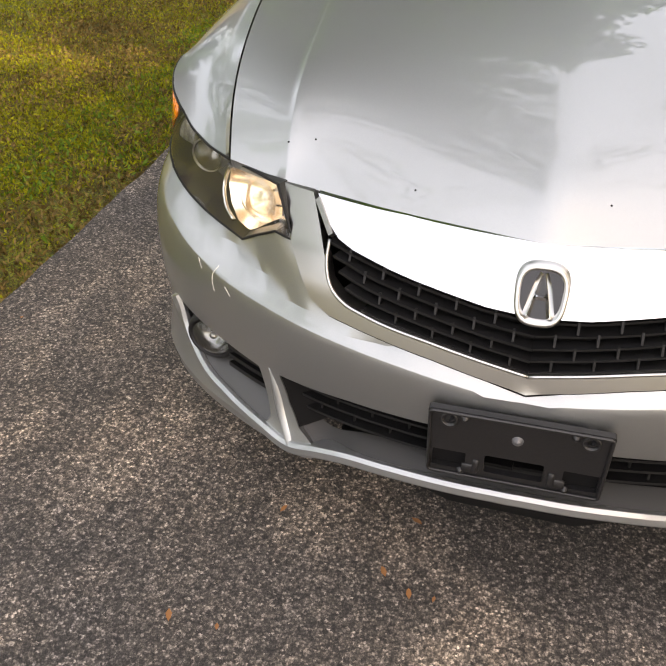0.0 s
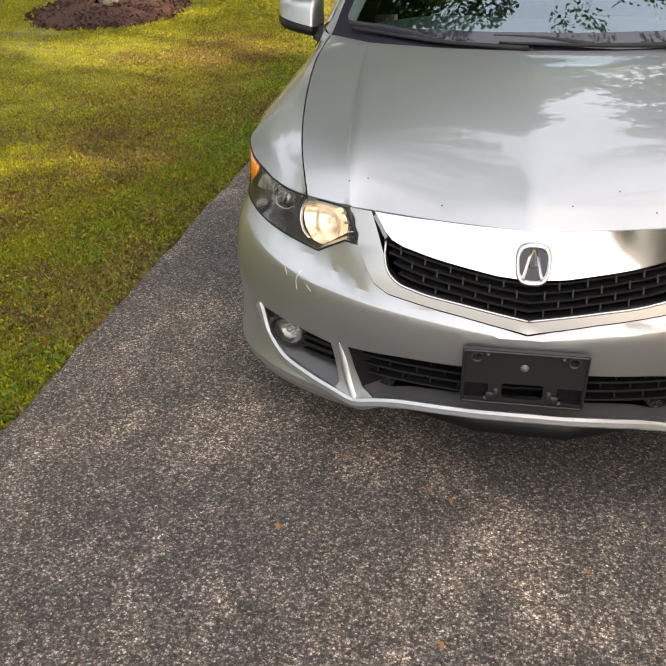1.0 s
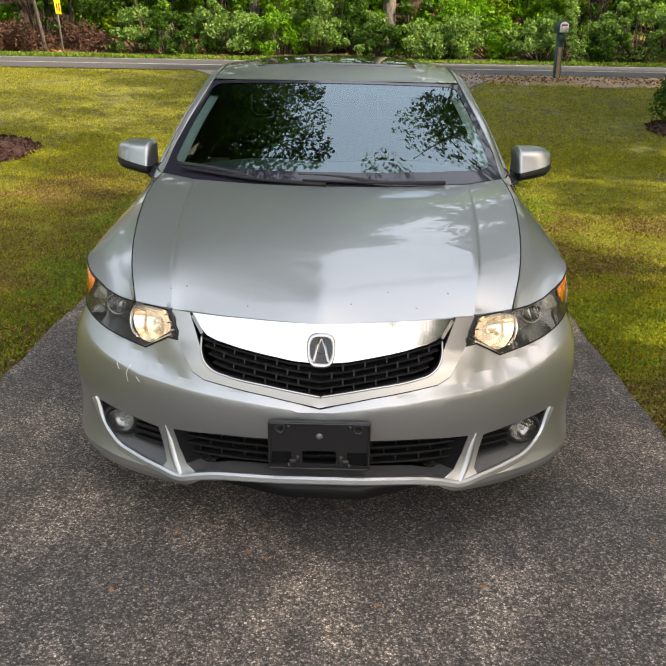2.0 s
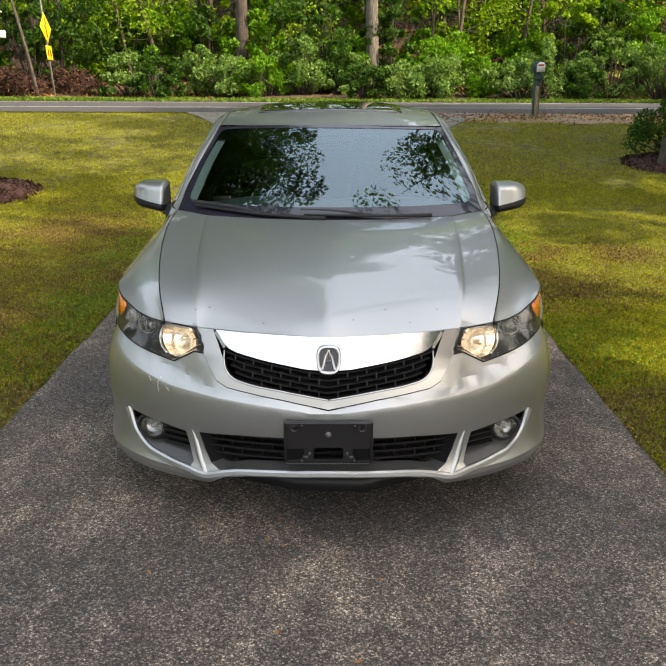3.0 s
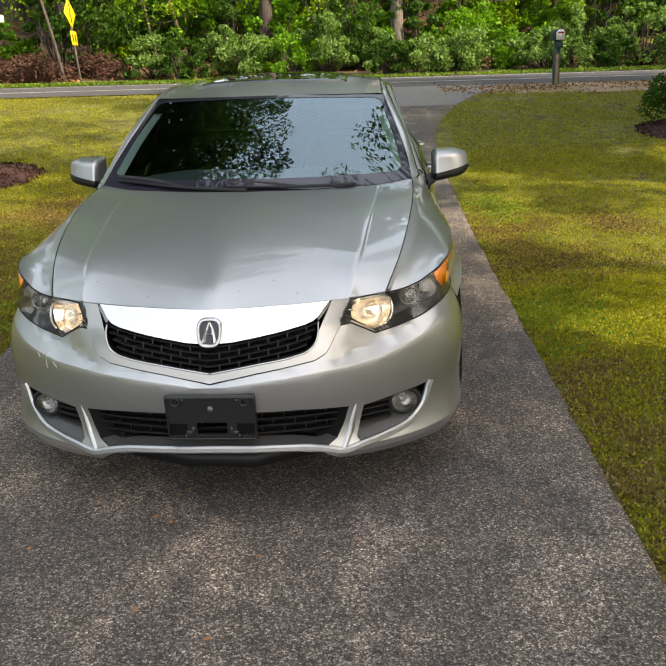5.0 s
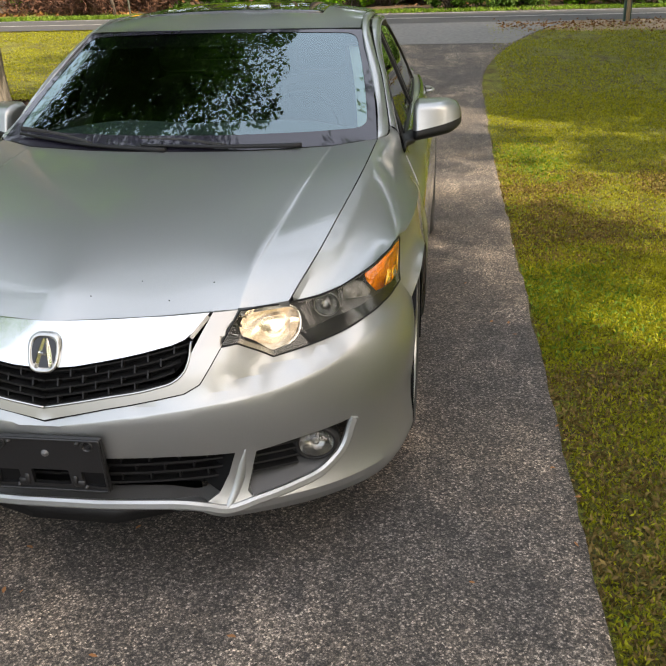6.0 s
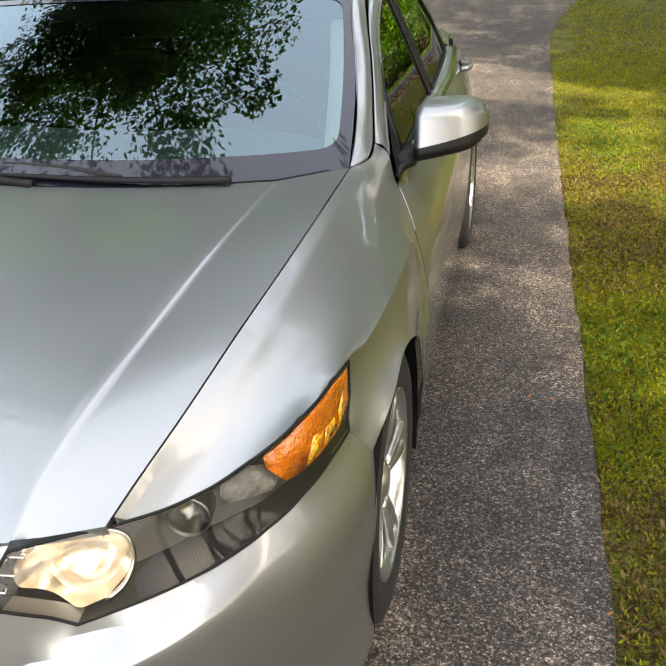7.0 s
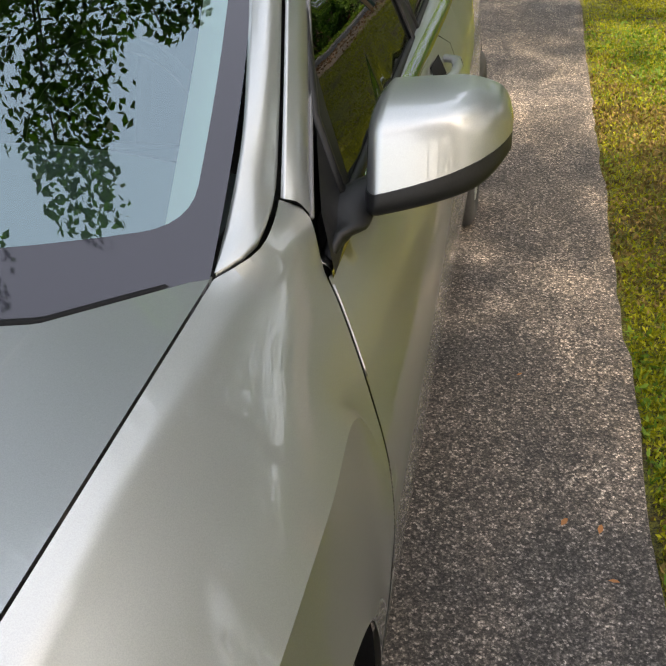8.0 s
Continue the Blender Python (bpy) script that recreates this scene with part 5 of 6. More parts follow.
box(bm, (0.23, 0.03, 0.065), Matrix.Translation((0, 1.98, 1.275)) @ pose(0, 0, 0, 10), 0.012, 2)
part("rear_view_mirror", bm, BLACK, car)
bm = bmesh.new()
sheet(bm, [[(x, y, 0.45) for y in (1.5, 3.4)] for x in (-0.8, 0.8)])
sheet(bm, [[(x, 3.30 + 0.2 * (z - 0.5), z) for x in (-0.72, 0, 0.72)] for z in (0.45, 0.95)])
part("cabin_floor", bm, CABIN, car)
# added dark sheets that keep daylight behind the seats from showing through
bm = bmesh.new()
sheet(bm, [[(x, 2.80 + 0.3 * (z - 0.5), z) for x in (-0.66, 0, 0.66)] for z in (0.45, 0.95)])
for k in (-1, 1):
    sheet(bm, [[(k * (pane(y, z)[0] - 0.05), y, z) for y in np.linspace(2.36, 3.5, 6)] for z in (0.9, 1.1, 1.34)])
sheet(bm, [[(x, y, 1.335 + 0.02 * (abs(x) < 0.3)) for y in (2.15, 2.5, 3.3)] for x in (-0.58, -0.2, 0.2, 0.58)])
sheet(bm, [[(k * (pane(3.25, z)[0] - 0.045), 3.25, z) for k in (-1, 0, 1)] for z in (0.82, 1.0, 1.15, 1.33)])
part("cabin_lining", bm, CABIN, car, "dark sheets added under the roof and in the rear cabin to block light")
for s in (1, -1):
    bm = bmesh.new()
    sheet(bm, [[(flank(y, z)[0] - 0.05, y, z) for y in np.linspace(1.56, 3.45, 8)] for z in (0.4, 0.7, 0.9)], s)
    part("door_card", bm, CABIN, car)
    bm = bmesh.new()
    sheet(bm, curve([GLASS_BASE[-1], GLASS_MID[-1], GLASS_TOP[-1]], 10)[None] * (0.985, 1, 1) + np.array([[[-0.020, 0.008, -0.008]], [[-0.060, 0.012, -0.014]]]), s)
    part("pillar_trim", bm, mat("pillar_trim_grey", (0.78, 0.82, 0.76), 0.7) if s == 1 else bpy.data.materials["pillar_trim_grey"], car)
# ---- plants ----
rng = np.random.default_rng(7)


def leaf_mesh(name, at, size, material, parent=None, label="", up=0.0, slim=0.55, seed=1):
    """Small kite-shaped leaves at the given places, each turned its own way."""
    r = np.random.default_rng(seed)
    n = len(at)
    a = r.normal(size=(n, 3))
    a[:, 2] += up
    a /= np.linalg.norm(a, axis=1)[:, None]
    b = np.cross(a, r.normal(size=(n, 3)))
    b /= np.linalg.norm(b, axis=1)[:, None]
    c = np.cross(a, b)
    s = (size * r.uniform(0.6, 1.3, n))[:, None]
    v = np.stack([at - a * s * 0.5, at + b * s * slim * 0.5 + c * s * 0.10, at + a * s * 0.5, at - b * s * slim * 0.5 + c * s * 0.10], 1).reshape(-1, 3)
    me = bpy.data.meshes.new(name)
    me.vertices.add(4 * n)
    me.vertices.foreach_set("co", v.ravel())
    me.loops.add(4 * n)
    me.loops.foreach_set("vertex_index", np.arange(4 * n))
    me.polygons.add(n)
    me.polygons.foreach_set("loop_start", np.arange(0, 4 * n, 4))
    me.update(calc_edges=True)
    me.materials.append(material)
    ob = new(name, me)
    if parent:
        ob.parent = parent
    return tagged(ob, label)


def clumps(centres, radii, n, r):
    """n places gathered in uneven clumps."""
    centres, radii = np.asarray(centres, float), np.asarray(radii, float)
    k = r.integers(0, len(centres), n)
    d = r.normal(size=(n, 3))
    d /= np.linalg.norm(d, axis=1)[:, None]
    return centres[k] + d * (radii[k] * r.uniform(0.25, 1.0, n) ** 0.5)[:, None] * (1, 1, 0.8)


def limb(bm, a, b, r0, r1, bend, n=8, sides=9):
    a, b = Vector(a), Vector(b)
    mid = (a + b) / 2 + Vector(bend)
    path = curve([a, mid, b], n)
    up = (0.3, 1, 0.1) if abs((b - a).normalized().z) > 0.5 else (0, 0, 1)
    sweep(bm, path, circle(1.0, sides), up=up, scales=np.linspace(r0, r1, n))


def root_flare(bm, x, y, z, r):
    prof = [(r * 1.35, -0.12), (r * 1.15, 0.06), (r * 1.04, 0.2), (r * 0.97, 0.45)]
    lathe(bm, prof, Matrix.Translation((x, y, z)), 14)


def tree(x, y, height, r, crown, leaf, count, bark, green, label, seed, spread=2.5, name="tree", lean=(0, 0), low=0.5, limbs=9, extra=(), kind=""):
    """A tapered trunk with limbs, and a crown of leaves gathered round the limbs' ends."""
    q = np.random.default_rng(seed)
    z = rise(y)
    ob = new(name)
    ob.location = (x, y, z)
    bm = bmesh.new()
    top = Vector((x + lean[0], y + lean[1], z + height))
    limb(bm, (x, y, z - 0.1), top, r, r * 0.25, (q.uniform(-0.1, 0.1), q.uniform(-0.1, 0.1), 0), 12, 12)
    root_flare(bm, x, y, z, r)
    trunk_faces = len(bm.faces)
    tips, rad = [], []
    for k in range(limbs):
        f = q.uniform(low, 0.95)
        a = q.uniform(0, 2 * math.pi)
        base = Vector((x, y, z)).lerp(top, f)
        ln = spread * q.uniform(0.5, 1.0) * (1.15 - 0.6 * f)
        tip = base + Vector((math.cos(a) * ln, math.sin(a) * ln, ln * q.uniform(0.15, 0.7)))
        limb(bm, base, tip, r * 0.32 * (1.1 - f), r * 0.06, (0, 0, -0.12 * ln), 6, 6)
        for t in (0.45, 0.75, 1.0):
            tips.append(base.lerp(tip, t) + Vector(q.normal(size=3) * 0.25 * crown))
            rad.append(crown * q.uniform(0.5, 1.0))
    for tip in extra:
        base = Vector((x, y, z)).lerp(top, 0.55)
        limb(bm, base, tip, r * 0.2, r * 0.04, (0, 0, 0.5), 8, 6)
        for t in np.linspace(0.35, 1.0, 7):
            tips.append(base.lerp(Vector(tip), t) + Vector(q.normal(size=3) * 0.35))
            rad.append(crown * q.uniform(0.35, 0.75))
    # limbs take the darkened bark, the trunk keeps its own
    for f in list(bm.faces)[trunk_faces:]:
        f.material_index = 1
    me = obj("trunk", bm, None, None, "rough bark trunk", mats=(bark, LIMB_SHADED))
    me.parent, me.matrix_parent_inverse = ob, Matrix.Translation((-x, -y, -z))
    cr = leaf_mesh("crown", clumps(tips, rad, count, q), leaf, green, None, "leafy crown", seed=seed)
    cr.parent, cr.matrix_parent_inverse = ob, Matrix.Translation((-x, -y, -z))
    return tagged(ob, label, "tree")


def bush(x, y, w, h, leaf, count, green, label, seed, group="roadside bushes"):
    q = np.random.default_rng(seed)
    z = rise(y)
    ob = new("bush")
    ob.location = (x, y, z)
    cs, rs = [], []
    bm = bmesh.new()
    for k in range(34):
        a, d = q.uniform(0, 2 * math.pi), math.sqrt(q.uniform(0, 1))
        hh = h * q.uniform(0.15, 1.0) * (1 - 0.35 * d * d)
        c = (x + math.cos(a) * d * w * 0.5, y + math.sin(a) * d * w * 0.35, z + hh * 0.85)
        cs.append(c)
        rs.append(q.uniform(0.10, 0.27) * w * 0.55)
        limb(bm, (x + (c[0] - x) * 0.2, y + (c[1] - y) * 0.2, z - 0.05), c, 0.025, 0.006, (0, 0, 0.05), 4, 4)
    stem = obj("stem", bm, BARK_DARK)
    stem.parent, stem.matrix_parent_inverse = ob, Matrix.Translation((-x, -y, -z))
    lv = leaf_mesh("foliage", clumps(cs, rs, count, q), leaf, green, seed=seed)
    lv.parent, lv.matrix_parent_inverse = ob, Matrix.Translation((-x, -y, -z))
    return tagged(ob, label, "bush", group)


BARK = barky("grey_bark", (0.05, 0.043, 0.034), (0.17, 0.15, 0.12))
# bark darkened to keep sunlit limbs dim in the windscreen's reflection
LIMB_SHADED = barky("limb_bark_shaded", (0.016, 0.014, 0.011), (0.05, 0.042, 0.033))
BARK_DARK = barky("dark_bark", (0.022, 0.017, 0.013), (0.085, 0.066, 0.05))
LEAF_DARK = leafy("leaf_dark", (0.015, 0.042, 0.006), (0.045, 0.11, 0.012))
LEAF_MID = leafy("leaf_mid", (0.036, 0.11, 0.006), (0.12, 0.265, 0.012))
LEAF_PALE = leafy("leaf_pale", (0.05, 0.12, 0.022), (0.17, 0.27, 0.075))
LEAF_SUN = leafy("leaf_yellow", (0.075, 0.16, 0.008), (0.20, 0.31, 0.014))

# trees on the lawns, whose branches reach over the car
tree(-4.66, 8.3, 12.5, 0.245, 1.25, 0.13, 48000, BARK, LEAF_DARK, "tall tree with rough grey bark in a mulch ring", 11, 4.6, lean=(0.3, -0.2), low=0.5, limbs=13,
     extra=((-0.6, 4.2, 7.6), (-1.6, 2.6, 8.0), (-0.9, 6.4, 9.0), (-2.6, 4.6, 7.0), (-1.0, 8.6, 10.2), (-3.2, 1.2, 8.4), (-2.2, 6.4, 8.6), (-4.4, 3.4, 7.8), (-5.6, 4.6, 7.6), (-6.6, 6.4, 7.8), (-3.4, 5.6, 7.4), (-1.9, 3.6, 7.4), (-6.2, 2.4, 8.0), (-2.0, 7.6, 8.2)))
tree(5.12, 9.9, 11.0, 0.24, 1.1, 0.13, 11000, BARK_DARK, LEAF_DARK, "dark-barked tree behind a shrub on the lawn", 12, 4.0, lean=(1.3, 0.2), low=0.5, limbs=11,
     extra=((1.9, 5.0, 8.0), (2.6, 3.2, 7.6), (2.2, 7.2, 9.4)))
# trees past the lawn, mostly out of view, added for shade and reflections
for k, (x, y, h) in enumerate(((11.5, 7.6, 14.0), (11.5, -3.5, 13.0), (10.0, 13.5, 12.0), (15.5, 7.5, 14.0), (14.0, -9.0, 13.0), (-11.0, 2.0, 12.0), (-12.0, -7.0, 13.0), (-9.5, 15.0, 11.0))):
    tree(x, y, h, 0.24, 1.35, 0.20, 10000, BARK_DARK, LEAF_MID, "broadleaf tree added at the lawn's edge", 30 + k, 4.4, low=0.35, limbs=15)

# out-of-view trees added for shade; these extra limbs keep sun off the car
SUN_BLOCK = ((6.2, -2.3, 6.3), (5.4, -1.9, 5.6), (7.0, -2.6, 7.2), (6.0, -3.2, 6.6), (6.6, -1.6, 6.6), (7.6, -2.9, 6.9), (7.4, -1.8, 7.0), (8.0, -2.2, 7.6), (7.0, -3.4, 6.6), (6.2, -0.8, 6.6))
for k, (x, y, h, c, low, extra) in enumerate(((7.2, -3.8, 14.0, 60000, 0.45, SUN_BLOCK), (8.4, -7.6, 12.0, 4500, 0.4, ()), (9.8, 9.4, 12.0, 16000, 0.3, ()))):
    tree(x, y, h, 0.2, 1.5, 0.24, c, BARK_DARK, LEAF_DARK, "unseen broadleaf tree added for shade and reflections", 60 + k, 4.6, low=low, limbs=18, extra=extra)

# out-of-view trees, added and thinned to cast dapples on the lawns
for k, (x, y, h, c) in enumerate(((13.6, 6.2, 14.0, 9000), (15.5, -3.4, 23.0, 3000), (11.0, 3.4, 11.0, 2600))):
    tree(x, y, h, 0.22, 1.3 if k == 0 else 0.75, 0.30, c, BARK_DARK, LEAF_MID, "unseen tall broadleaf tree added to dapple the lawn", 65 + k, 5.0, low=0.64 if k == 1 else 0.5, limbs=16 if k == 0 else 10)

for k in range(12):
    x = (18 + 1.5 * (k % 3)) * (1 if k % 2 else -1)
    tree(x, -12 + 2.6 * k, 13.5 if k % 2 else 10.5, 0.2, 1.7, 0.34, 5200, BARK_DARK, LEAF_DARK, "broadleaf tree in the wood beside the lawn", 75 + k, 4.0, low=0.08, limbs=18)

# woods behind the road
spots = np.random.default_rng(5)
for k in range(30):
    x = -19 + 1.33 * k + spots.uniform(-0.6, 0.6)
    y = spots.uniform(27, 41)
    h = spots.uniform(9, 14)
    tree(x, y, h, spots.uniform(0.08, 0.17), 0.95, 0.18, 5600, BARK_DARK, (LEAF_MID, LEAF_SUN, LEAF_MID, LEAF_DARK)[k % 4], "slender woodland tree behind the road", 100 + k, 2.6, low=0.06, limbs=16)
for k in range(15):
    x = (-30, -26, -22, -18.5, -15, -11.5, -8.5, -5.5, -2.8, -0.6, 10.5, 13.5, 17, 21, 25)[k]
    tree(x, spots.uniform(31, 38), spots.uniform(24, 30), 0.26, 2.6, 0.7, 8500, BARK_DARK, LEAF_DARK, "tall woodland tree behind the road", 170 + k, 5.0, low=0.36, limbs=20)
q = np.random.default_rng(21)
n = 26000
x, y = q.uniform(-60, 60, n), q.uniform(42, 54, n)
at = np.stack([x, y, rises(y) + q.uniform(0, 20, n) ** 1.0], 1)
keep = [noise.noise((a * 0.12, c * 0.12, 0.0)) > -0.22 for a, _, c in at]
tagged(leaf_mesh("far_woods", at[keep], 0.85, LEAF_DARK, seed=22), "dense dark green woods in the distance", "woods", kind="stuff")
tree(1.35, 26.6, 13, 0.24, 1.0, 0.16, 1500, BARK, LEAF_MID, "thick pale-barked tree among the roadside bushes", 150, 2.5, low=0.5)
tree(-3.1, 27.6, 12, 0.24, 1.0, 0.16, 1500, BARK_DARK, LEAF_MID, "dark tree trunk among the roadside bushes", 151, 2.5, low=0.5)
BARK_BROWN = barky("brown_bark", (0.030, 0.021, 0.013), (0.10, 0.070, 0.044))
for k, (x, y, lean, r) in enumerate(((-6.9, 26.0, -0.9, 0.10), (-5.9, 26.4, -1.0, 0.13), (-4.5, 27.2, 0.2, 0.16), (3.5, 26.8, 0.1, 0.09), (4.25, 26.2, 0.2, 0.12), (4.6, 26.9, -0.2, 0.08), (6.7, 27.4, 0.5, 0.10), (7.9, 28.0, -0.3, 0.12), (9.2, 27.0, 0.3, 0.09), (-1.1, 28.0, 0.3, 0.11))):
    tree(x, y + 1.6, 11.0, r * 0.62, 0.8, 0.15, 1400, BARK_BROWN, LEAF_SUN, "slim brown-barked tree at the wood's edge", 155 + k, 2.4, lean=(lean * 2.5 + 0.3 * (-1) ** k, 0.3), low=0.12, limbs=9)
kinds = ((LEAF_PALE, "pale green flowering shrub beside the road"), (LEAF_MID, "dense green bush beside the road"), (LEAF_PALE, "pale green flowering shrub beside the road"), (LEAF_DARK, "dark green bush beside the road"))
for k in range(22):
    x = -6.6 + 1.12 * k + spots.uniform(-0.3, 0.3)
    y = 24.6 + spots.uniform(-0.3, 1.8)
    green, text = kinds[(k * 7 + k // 3) % 4]
    bush(x, y, spots.uniform(1.7, 2.6), spots.uniform(1.1, 2.3), 0.115, 3600, green, text, 200 + k)
for k in range(34):
    x = -12 + 0.8 * k + spots.uniform(-0.5, 0.5)
    bush(x, 26.6 + spots.uniform(0, 5.5), spots.uniform(1.8, 3.0), spots.uniform(1.8, 4.4), 0.15, 3600, (LEAF_MID, LEAF_SUN, LEAF_DARK, LEAF_MID)[k % 4], "tall green understorey bush in the wood", 260 + k, "understorey bushes")
bush(5.5, 10.6, 2.0, 1.6, 0.06, 7000, LEAF_DARK, "dense dark green shrub beside a tree on the lawn", 300, "lawn shrubs")

# mulch rings
MULCH = speckled("red_mulch", (0.018, 0.006, 0.004), (0.050, 0.015, 0.009), 35.0, 0.95, 1.0, 0.03)
for x, y, r in ((-4.72, 8.05, 0.95), (5.4, 10.2, 0.95)):
    bm = bmesh.new()
    lathe(bm, [(0.2, 0.11), (r * 0.5, 0.09), (r * 0.85, 0.04), (r, -0.03)], Matrix.Translation((x, y, rise(y))), 28)
    for v in bm.verts:
        v.co += Vector((0.08 * noise.noise(v.co * 2.5), 0.08 * noise.noise(v.co * 2.5 + Vector((9, 0, 0))), rise(v.co.y) - rise(y) + 0.03 * noise.noise(v.co * 6)))
    ring = tagged(obj("mulch_ring", bm, MULCH), "low ring of dark red bark mulch round a tree", "mulch")
    q = np.random.default_rng(3)
    a, d = q.uniform(0, 6.28, 1500), r * np.sqrt(q.uniform(0.03, 1.05, 1500))
    at = np.stack([x + d * np.cos(a), y + d * np.sin(a), rises(y + d * np.sin(a)) + 0.11 - 0.10 * (d / r) ** 2], 1)
    leaf_mesh("bark_chips", at, 0.07, MULCH, None, "loose red bark chips", slim=0.4, seed=4)
    tagged(bpy.context.scene.objects[-1] if False else [o for o in scene.objects if o.name.startswith("bark_chips")][-1], "loose red bark chips on the mulch", "mulch", kind="stuff")

# grass and low weeds
GRASS = leafy("grass", (0.112, 0.117, 0.008), (0.292, 0.288, 0.016), 0.3)
MOSS = leafy("weed_leaves", (0.05, 0.10, 0.010), (0.14, 0.22, 0.03), 0.3)


def lawn(name, x0, x1, y0, y1, n, size, material, seed, lift, keep, label, bare=0.0, sense=1):
    q = np.random.default_rng(seed)
    x, y = q.uniform(x0, x1, n), q.uniform(y0, y1, n)
    ok = np.array([sense * (noise.noise((a * 0.9, b * 0.9, 0.0)) + 0.6 * noise.noise((a * 3.1, b * 3.1, 5.0)) + q.uniform(-0.35, 0.35) - keep - bare * max(0.0, 1 - abs(a - (x1 if x1 < 0 else x0)) / 1.2)) > 0 for a, b in zip(x, y)])
    far = np.minimum(np.minimum(y - y0, y1 - y) / 1.2, (x - x0 if x1 < 0 else x1 - x) / (0.35 * (x1 - x0)))
    ok &= far > q.uniform(0, 1, n) ** 2 * 0.9
    x, y = x[ok], y[ok]
    at = np.stack([x, y, rises(y) - 0.012 + lift * q.uniform(0.2, 1.0, len(x))], 1)
    ob = leaf_mesh(name, at, size, material, None, "", up=1.1, slim=0.35, seed=seed)
    tagged(ob, label, "grass", kind="stuff")


lawn("grass", 1.46, 7.4, -2.2, 9.4, 290000, 0.022, GRASS, 41, 0.016, -0.55, "short patchy yellow-green grass on the lawn")
lawn("grass", -9.0, -1.60, -2.0, 9.6, 290000, 0.023, GRASS, 42, 0.016, -0.55, "short patchy yellow-green grass on the lawn", 0.4)
lawn("weeds", 1.45, 2.1, -1.2, 7.0, 15000, 0.034, MOSS, 43, 0.022, 0.12, "small green weeds along the driveway edge")
lawn("weeds", -2.2, -1.59, -1.0, 7.0, 11000, 0.034, MOSS, 44, 0.022, 0.12, "small green weeds along the driveway edge")
lawn("grass", -16, -1.62, 6.6, 16.6, 130000, 0.034, GRASS, 45, 0.02, -0.3, "sunlit grass near the road")
lawn("grass", 1.7, 14, 6.8, 15.8, 110000, 0.034, GRASS, 46, 0.02, -0.3, "grass near the road")
lawn("verge_grass", -16, 16, 23.1, 24.5, 30000, 0.14, MOSS, 47, 0.06, -0.4, "long green grass along the far side of the road")
LITTER = leafy("leaf_litter", (0.060, 0.040, 0.012), (0.21, 0.145, 0.045), 0.1)
lawn("leaf_litter", -3.8, -1.58, -2.0, 8.0, 130000, 0.026, LITTER, 48, 0.016, -0.12, "small brown dead leaves and thatch in the lawn", 0.4, -1)
lawn("leaf_litter", 1.44, 3.2, -2.2, 6.4, 110000, 0.026, LITTER, 49, 0.015, -0.2, "small brown dead leaves and thatch in the lawn", 0.0, -1)
lawn("grass", 1.45, 3.2, -2.2, 3.6, 150000, 0.019, GRASS, 50, 0.018, -0.3, "short patchy yellow-green grass on the lawn")
lawn("grass", -3.8, -1.58, -1.6, 3.2, 80000, 0.021, GRASS, 51, 0.018, -0.2, "short patchy yellow-green grass on the lawn", 0.4)
# ---- loose things ----
GREEN_POST = speckled("green_plastic", (0.012, 0.045, 0.035), (0.02, 0.06, 0.05), 40.0, 0.5)
WOOD = barky("weathered_wood", (0.16, 0.11, 0.06), (0.34, 0.25, 0.15))
WHITE = speckled("white_paint", (0.62, 0.62, 0.60), (0.75, 0.75, 0.73), 25.0, 0.6)

mx, my = 4.35, 15.75
mz = rise(my)
box_m = lambda x, y, z: Matrix.Translation((mx + x, my + y, mz + z))
mailbox = obj("mailbox", box(bmesh.new(), (0.13, 0.13, 0.95), box_m(0, 0.05, 0.42), 0.01), GREEN_POST)
tagged(mailbox, "dark green mailbox on a post with a pale front door", "mailbox")
bm = bmesh.new()
prof = [(-0.10, 0.0), (0.10, 0.0), (0.10, 0.14)] + [(0.10 * math.cos(a), 0.14 + 0.09 * math.sin(a)) for a in np.linspace(0.2, 2.94, 9)] + [(-0.10, 0.14)]
sweep(bm, [(mx, my - 0.22, mz + 0.88), (mx, my + 0.28, mz + 0.88)], prof)
part("letter_box", bm, GREEN_POST, mailbox)
bm = bmesh.new()
sweep(bm, [(mx, my - 0.235, mz + 0.89), (mx, my - 0.222, mz + 0.89)], [(a * 0.86, b * 0.88) for a, b in prof])
part("front_door", bm, WHITE, mailbox, "pale grey front door")
bm = bmesh.new()
box(bm, (0.12, 0.006, 0.03), box_m(0, -0.24, 1.03))
part("door_sticker", bm, mat("red_sticker", (0.5, 0.03, 0.03), 0.5), mailbox)
part("brace", box(bmesh.new(), (0.07, 0.04, 0.62), box_m(0.0, -0.04, 0.30), 0.005), WOOD, mailbox, "bare wooden brace")
part("newspaper_tube", box(bmesh.new(), (0.13, 0.34, 0.12), box_m(0.01, 0.0, 0.80), 0.02), GREEN_POST, mailbox)
part("flag", box(bmesh.new(), (0.01, 0.03, 0.14), box_m(0.115, 0.0, 1.05), 0.003), mat("red_flag", (0.45, 0.03, 0.02), 0.5), mailbox)

# warning sign
sx_, sy_ = -8.7, 24.6
sz_ = rise(sy_)
YELLOW = speckled("sign_yellow", (0.80, 0.42, 0.01), (0.86, 0.48, 0.02), 12.0, 0.5, 0.05)
turn = pose(sx_, sy_, sz_, -5, 2.5, 87)
bm = bmesh.new()
box(bm, (0.06, 0.04, 3.45), turn @ Matrix.Translation((0, 0.03, 1.32)), 0.004, 1)
sign = tagged(obj("road_sign", bm, mat("sign_post_steel", (0.16, 0.16, 0.14), 0.5, 0.6)), "yellow diamond warning sign with a plaque, on a post", "road sign")
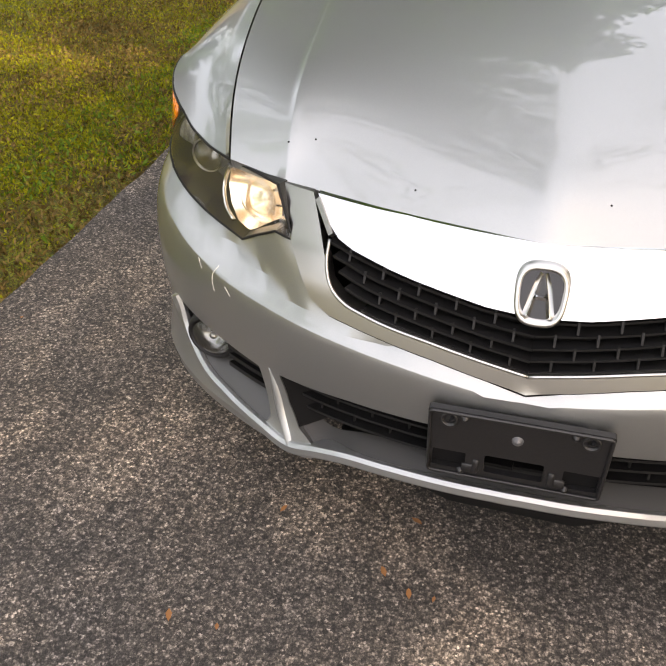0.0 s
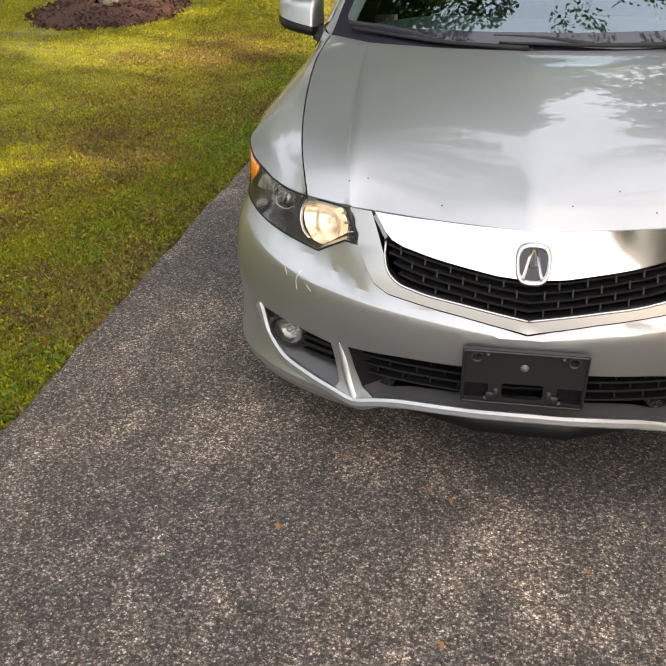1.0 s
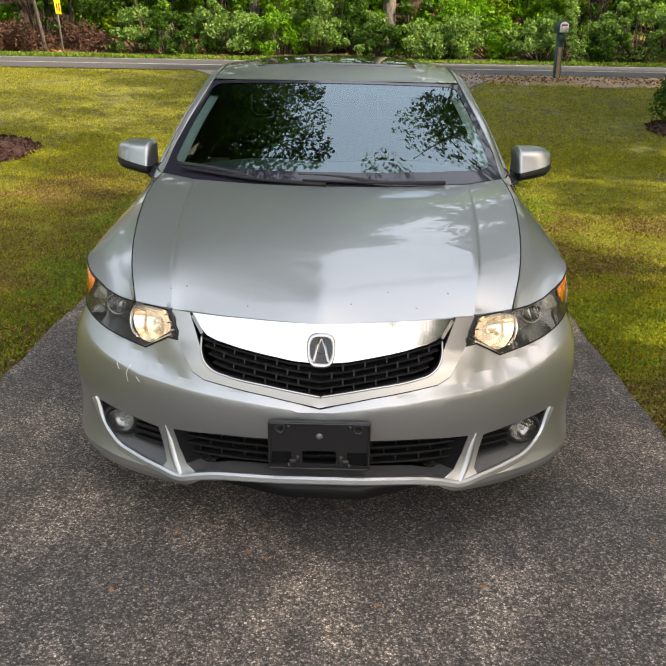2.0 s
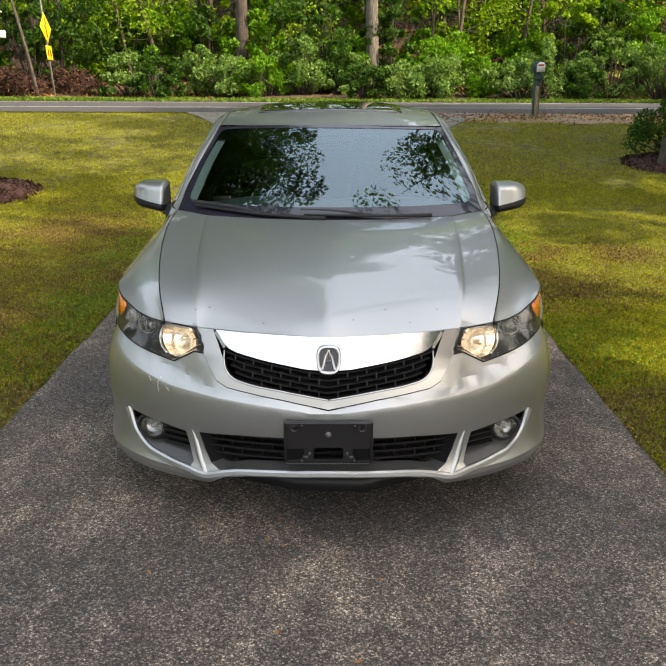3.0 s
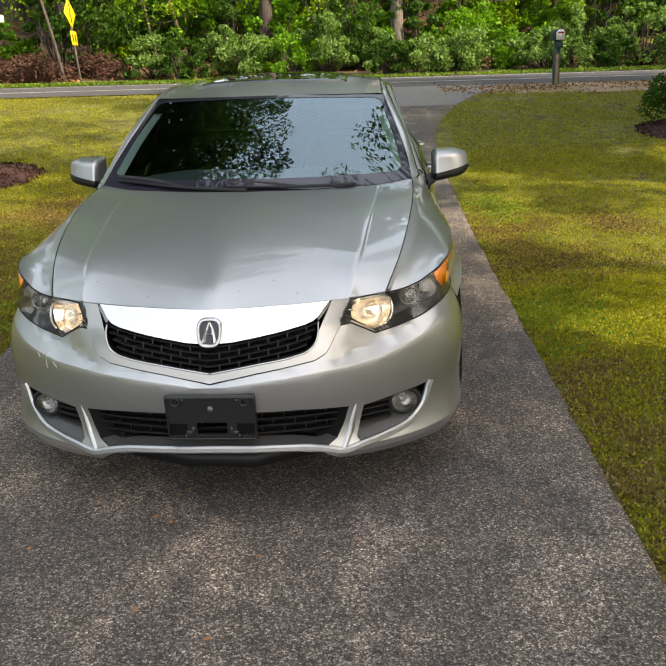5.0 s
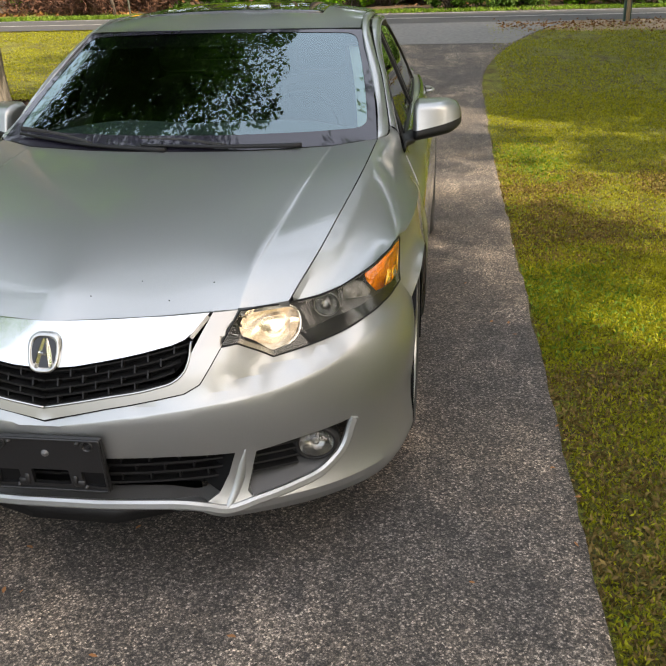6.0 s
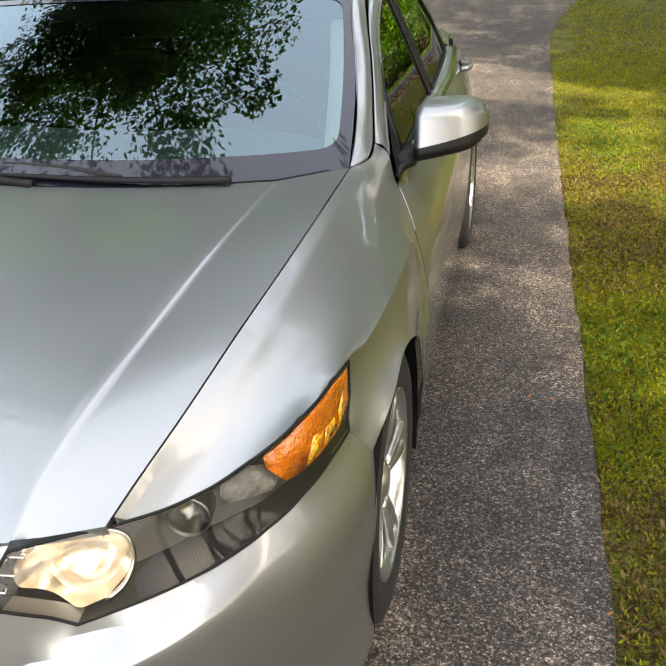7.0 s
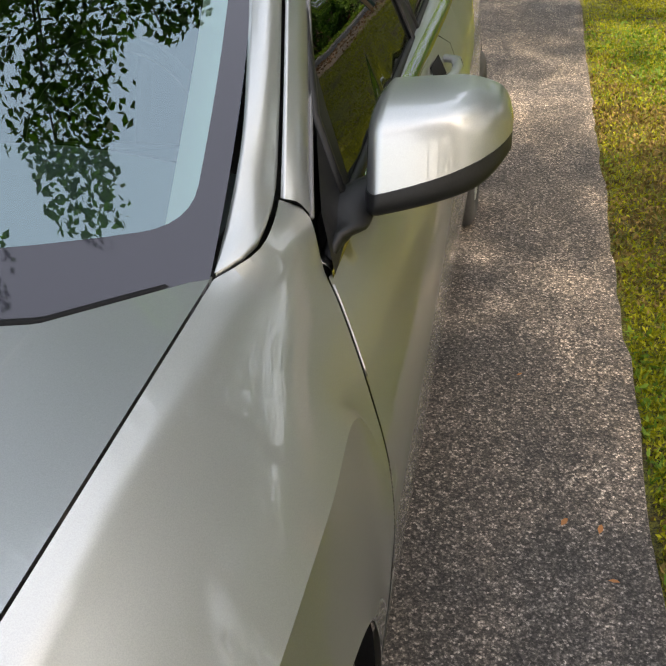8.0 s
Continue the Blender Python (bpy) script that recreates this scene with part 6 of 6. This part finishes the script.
part("diamond", box(bmesh.new(), (0.64, 0.008, 0.64), turn @ Matrix.Translation((0, 0, 2.12)) @ pose(0, 0, 0, 0, 45), 0.003, 1), YELLOW, sign)
part("plaque", box(bmesh.new(), (0.46, 0.008, 0.42), turn @ Matrix.Translation((0, 0, 1.38)), 0.003, 1), YELLOW, sign)
INK = mat("sign_black", (0.01, 0.01, 0.01), 0.5)
bm = bmesh.new()
sweep(bm, [turn @ Vector(p) for p in ((0.02, -0.007, 1.85), (0.02, -0.007, 2.05), (-0.06, -0.007, 2.16), (0.02, -0.007, 2.26), (0.0, -0.007, 2.42))], [(-0.035, -0.003), (0.035, -0.003), (0.035, 0.003), (-0.035, 0.003)], up=turn.to_3x3() @ Vector((0, -1, 0)))
part("bend_mark", bm, INK, sign)
for d in (-0.09, 0.09):
    part("plaque_bar", box(bmesh.new(), (0.10, 0.004, 0.22), turn @ Matrix.Translation((d, -0.006, 1.38))), INK, sign, smooth=False)

# birdhouse on the tree
bx, by, bz = -4.33, 8.45, 2.15
bm = bmesh.new()
box(bm, (0.17, 0.18, 0.26), Matrix.Translation((bx, by, bz + 0.15)), 0.006, 1)
house = tagged(obj("birdhouse", bm, WHITE), "small white birdhouse fixed to the tree trunk", "birdhouse")
for s in (-1, 1):
    part("roof_board", box(bmesh.new(), (0.19, 0.26, 0.018), Matrix.Translation((bx + s * 0.07, by, bz + 0.335)) @ pose(0, 0, 0, 0, s * 32), 0.003, 1), WHITE, house)
part("perch_box", box(bmesh.new(), (0.12, 0.12, 0.09), Matrix.Translation((bx + 0.14, by, bz + 0.02)), 0.006, 1), WHITE, house)

# leaning dead trunk by the sign, and the brush heap
bm = bmesh.new()
limb(bm, (-9.6, 25.6, rise(25.6) - 0.1), (-10.4, 25.9, 4.6), 0.065, 0.04, (0.05, 0, 0), 8, 9)
tagged(obj("dead_trunk", bm, BARK_DARK), "leaning bare brown trunk beside the road", "tree trunk")
HEAP = speckled("dead_brush", (0.032, 0.013, 0.007), (0.11, 0.048, 0.028), 9.0, 0.95, 1.0, 0.05)
q = np.random.default_rng(9)
at = clumps([(-13 + 0.5 * k, 26.2 + 0.5 * math.sin(k), rise(26.2) + 0.25 + 0.2 * math.sin(k * 1.7)) for k in range(11)], [0.65] * 11, 5200, q)
tagged(leaf_mesh("brush_heap", at, 0.22, HEAP, slim=0.2, seed=10), "heap of reddish brown dead brush beyond the road", "brush", kind="stuff")
# leaf litter on the wood's floor and along the road
LITTER = leafy("dry_leaves", (0.09, 0.04, 0.016), (0.24, 0.12, 0.045), 0.1)
x, y = q.uniform(-16, 18, 14000), q.uniform(25.5, 48, 14000)
tagged(leaf_mesh("leaf_litter", np.stack([x, y, rises(y) + 0.02], 1), 0.22, LITTER, slim=0.6, up=0.2, seed=11), "dry brown leaf litter on the wood's floor", "leaves", kind="stuff")
x, y = q.uniform(1.9, 10, 1500), q.normal(15.4, 0.45, 1500)
tagged(leaf_mesh("verge_litter", np.stack([x, y, rises(y) + 0.01], 1), 0.07, LITTER, slim=0.5, up=0.2, seed=12), "dry leaves and bare earth along the road's verge", "leaves", kind="stuff")

# fallen leaves on the driveway
ORANGE = speckled("dry_leaf", (0.20, 0.075, 0.02), (0.34, 0.15, 0.05), 60.0, 0.8)
bm = bmesh.new()
pts = [(0, -0.5, 0), (0.22, -0.1, 0.06), (0.16, 0.25, 0.10), (0, 0.5, 0.04), (-0.16, 0.25, 0.10), (-0.22, -0.1, 0.06)]
vs = [bm.verts.new(p) for p in pts]
mid = bm.verts.new((0, 0.0, 0.0))
for i in range(6):
    bm.faces.new((vs[i], vs[(i + 1) % 6], mid))
leaf0 = tagged(obj("fallen_leaf", bm, ORANGE), "small curled orange leaf on the asphalt", "leaf", "fallen leaves")
places = [(-0.11, -0.06), (-0.22, -0.02), (-0.18, 0.13), (-0.16, -0.06), (-0.50, -0.23), (-0.60, -0.23), (0.106, 0.258), (0.18, -0.27), (-0.15, -0.55), (0.09, -0.68), (0.5, -0.17), (1.125, 2.65), (1.34, 1.91), (1.24, 2.07), (1.32, 2.06), (-0.47, 0.09), (1.43, 1.02), (1.45, 0.95), (1.44, 0.55), (1.40, 0.30), (1.38, 0.72), (-1.45, 0.6), (-1.5, 0.2), (0.75, -0.5), (1.1, 0.1)]
for k, (x, y) in enumerate(places):
    m = pose(x, y, 0.008, q.uniform(-12, 12), q.uniform(-12, 12), q.uniform(0, 360)) @ Matrix.Scale(q.uniform(0.016, 0.032), 4)
    if k == 0:
        leaf0.matrix_basis = m
        first = leaf0
    else:
        c = copy_thing(first, m)
        c.matrix_basis = m
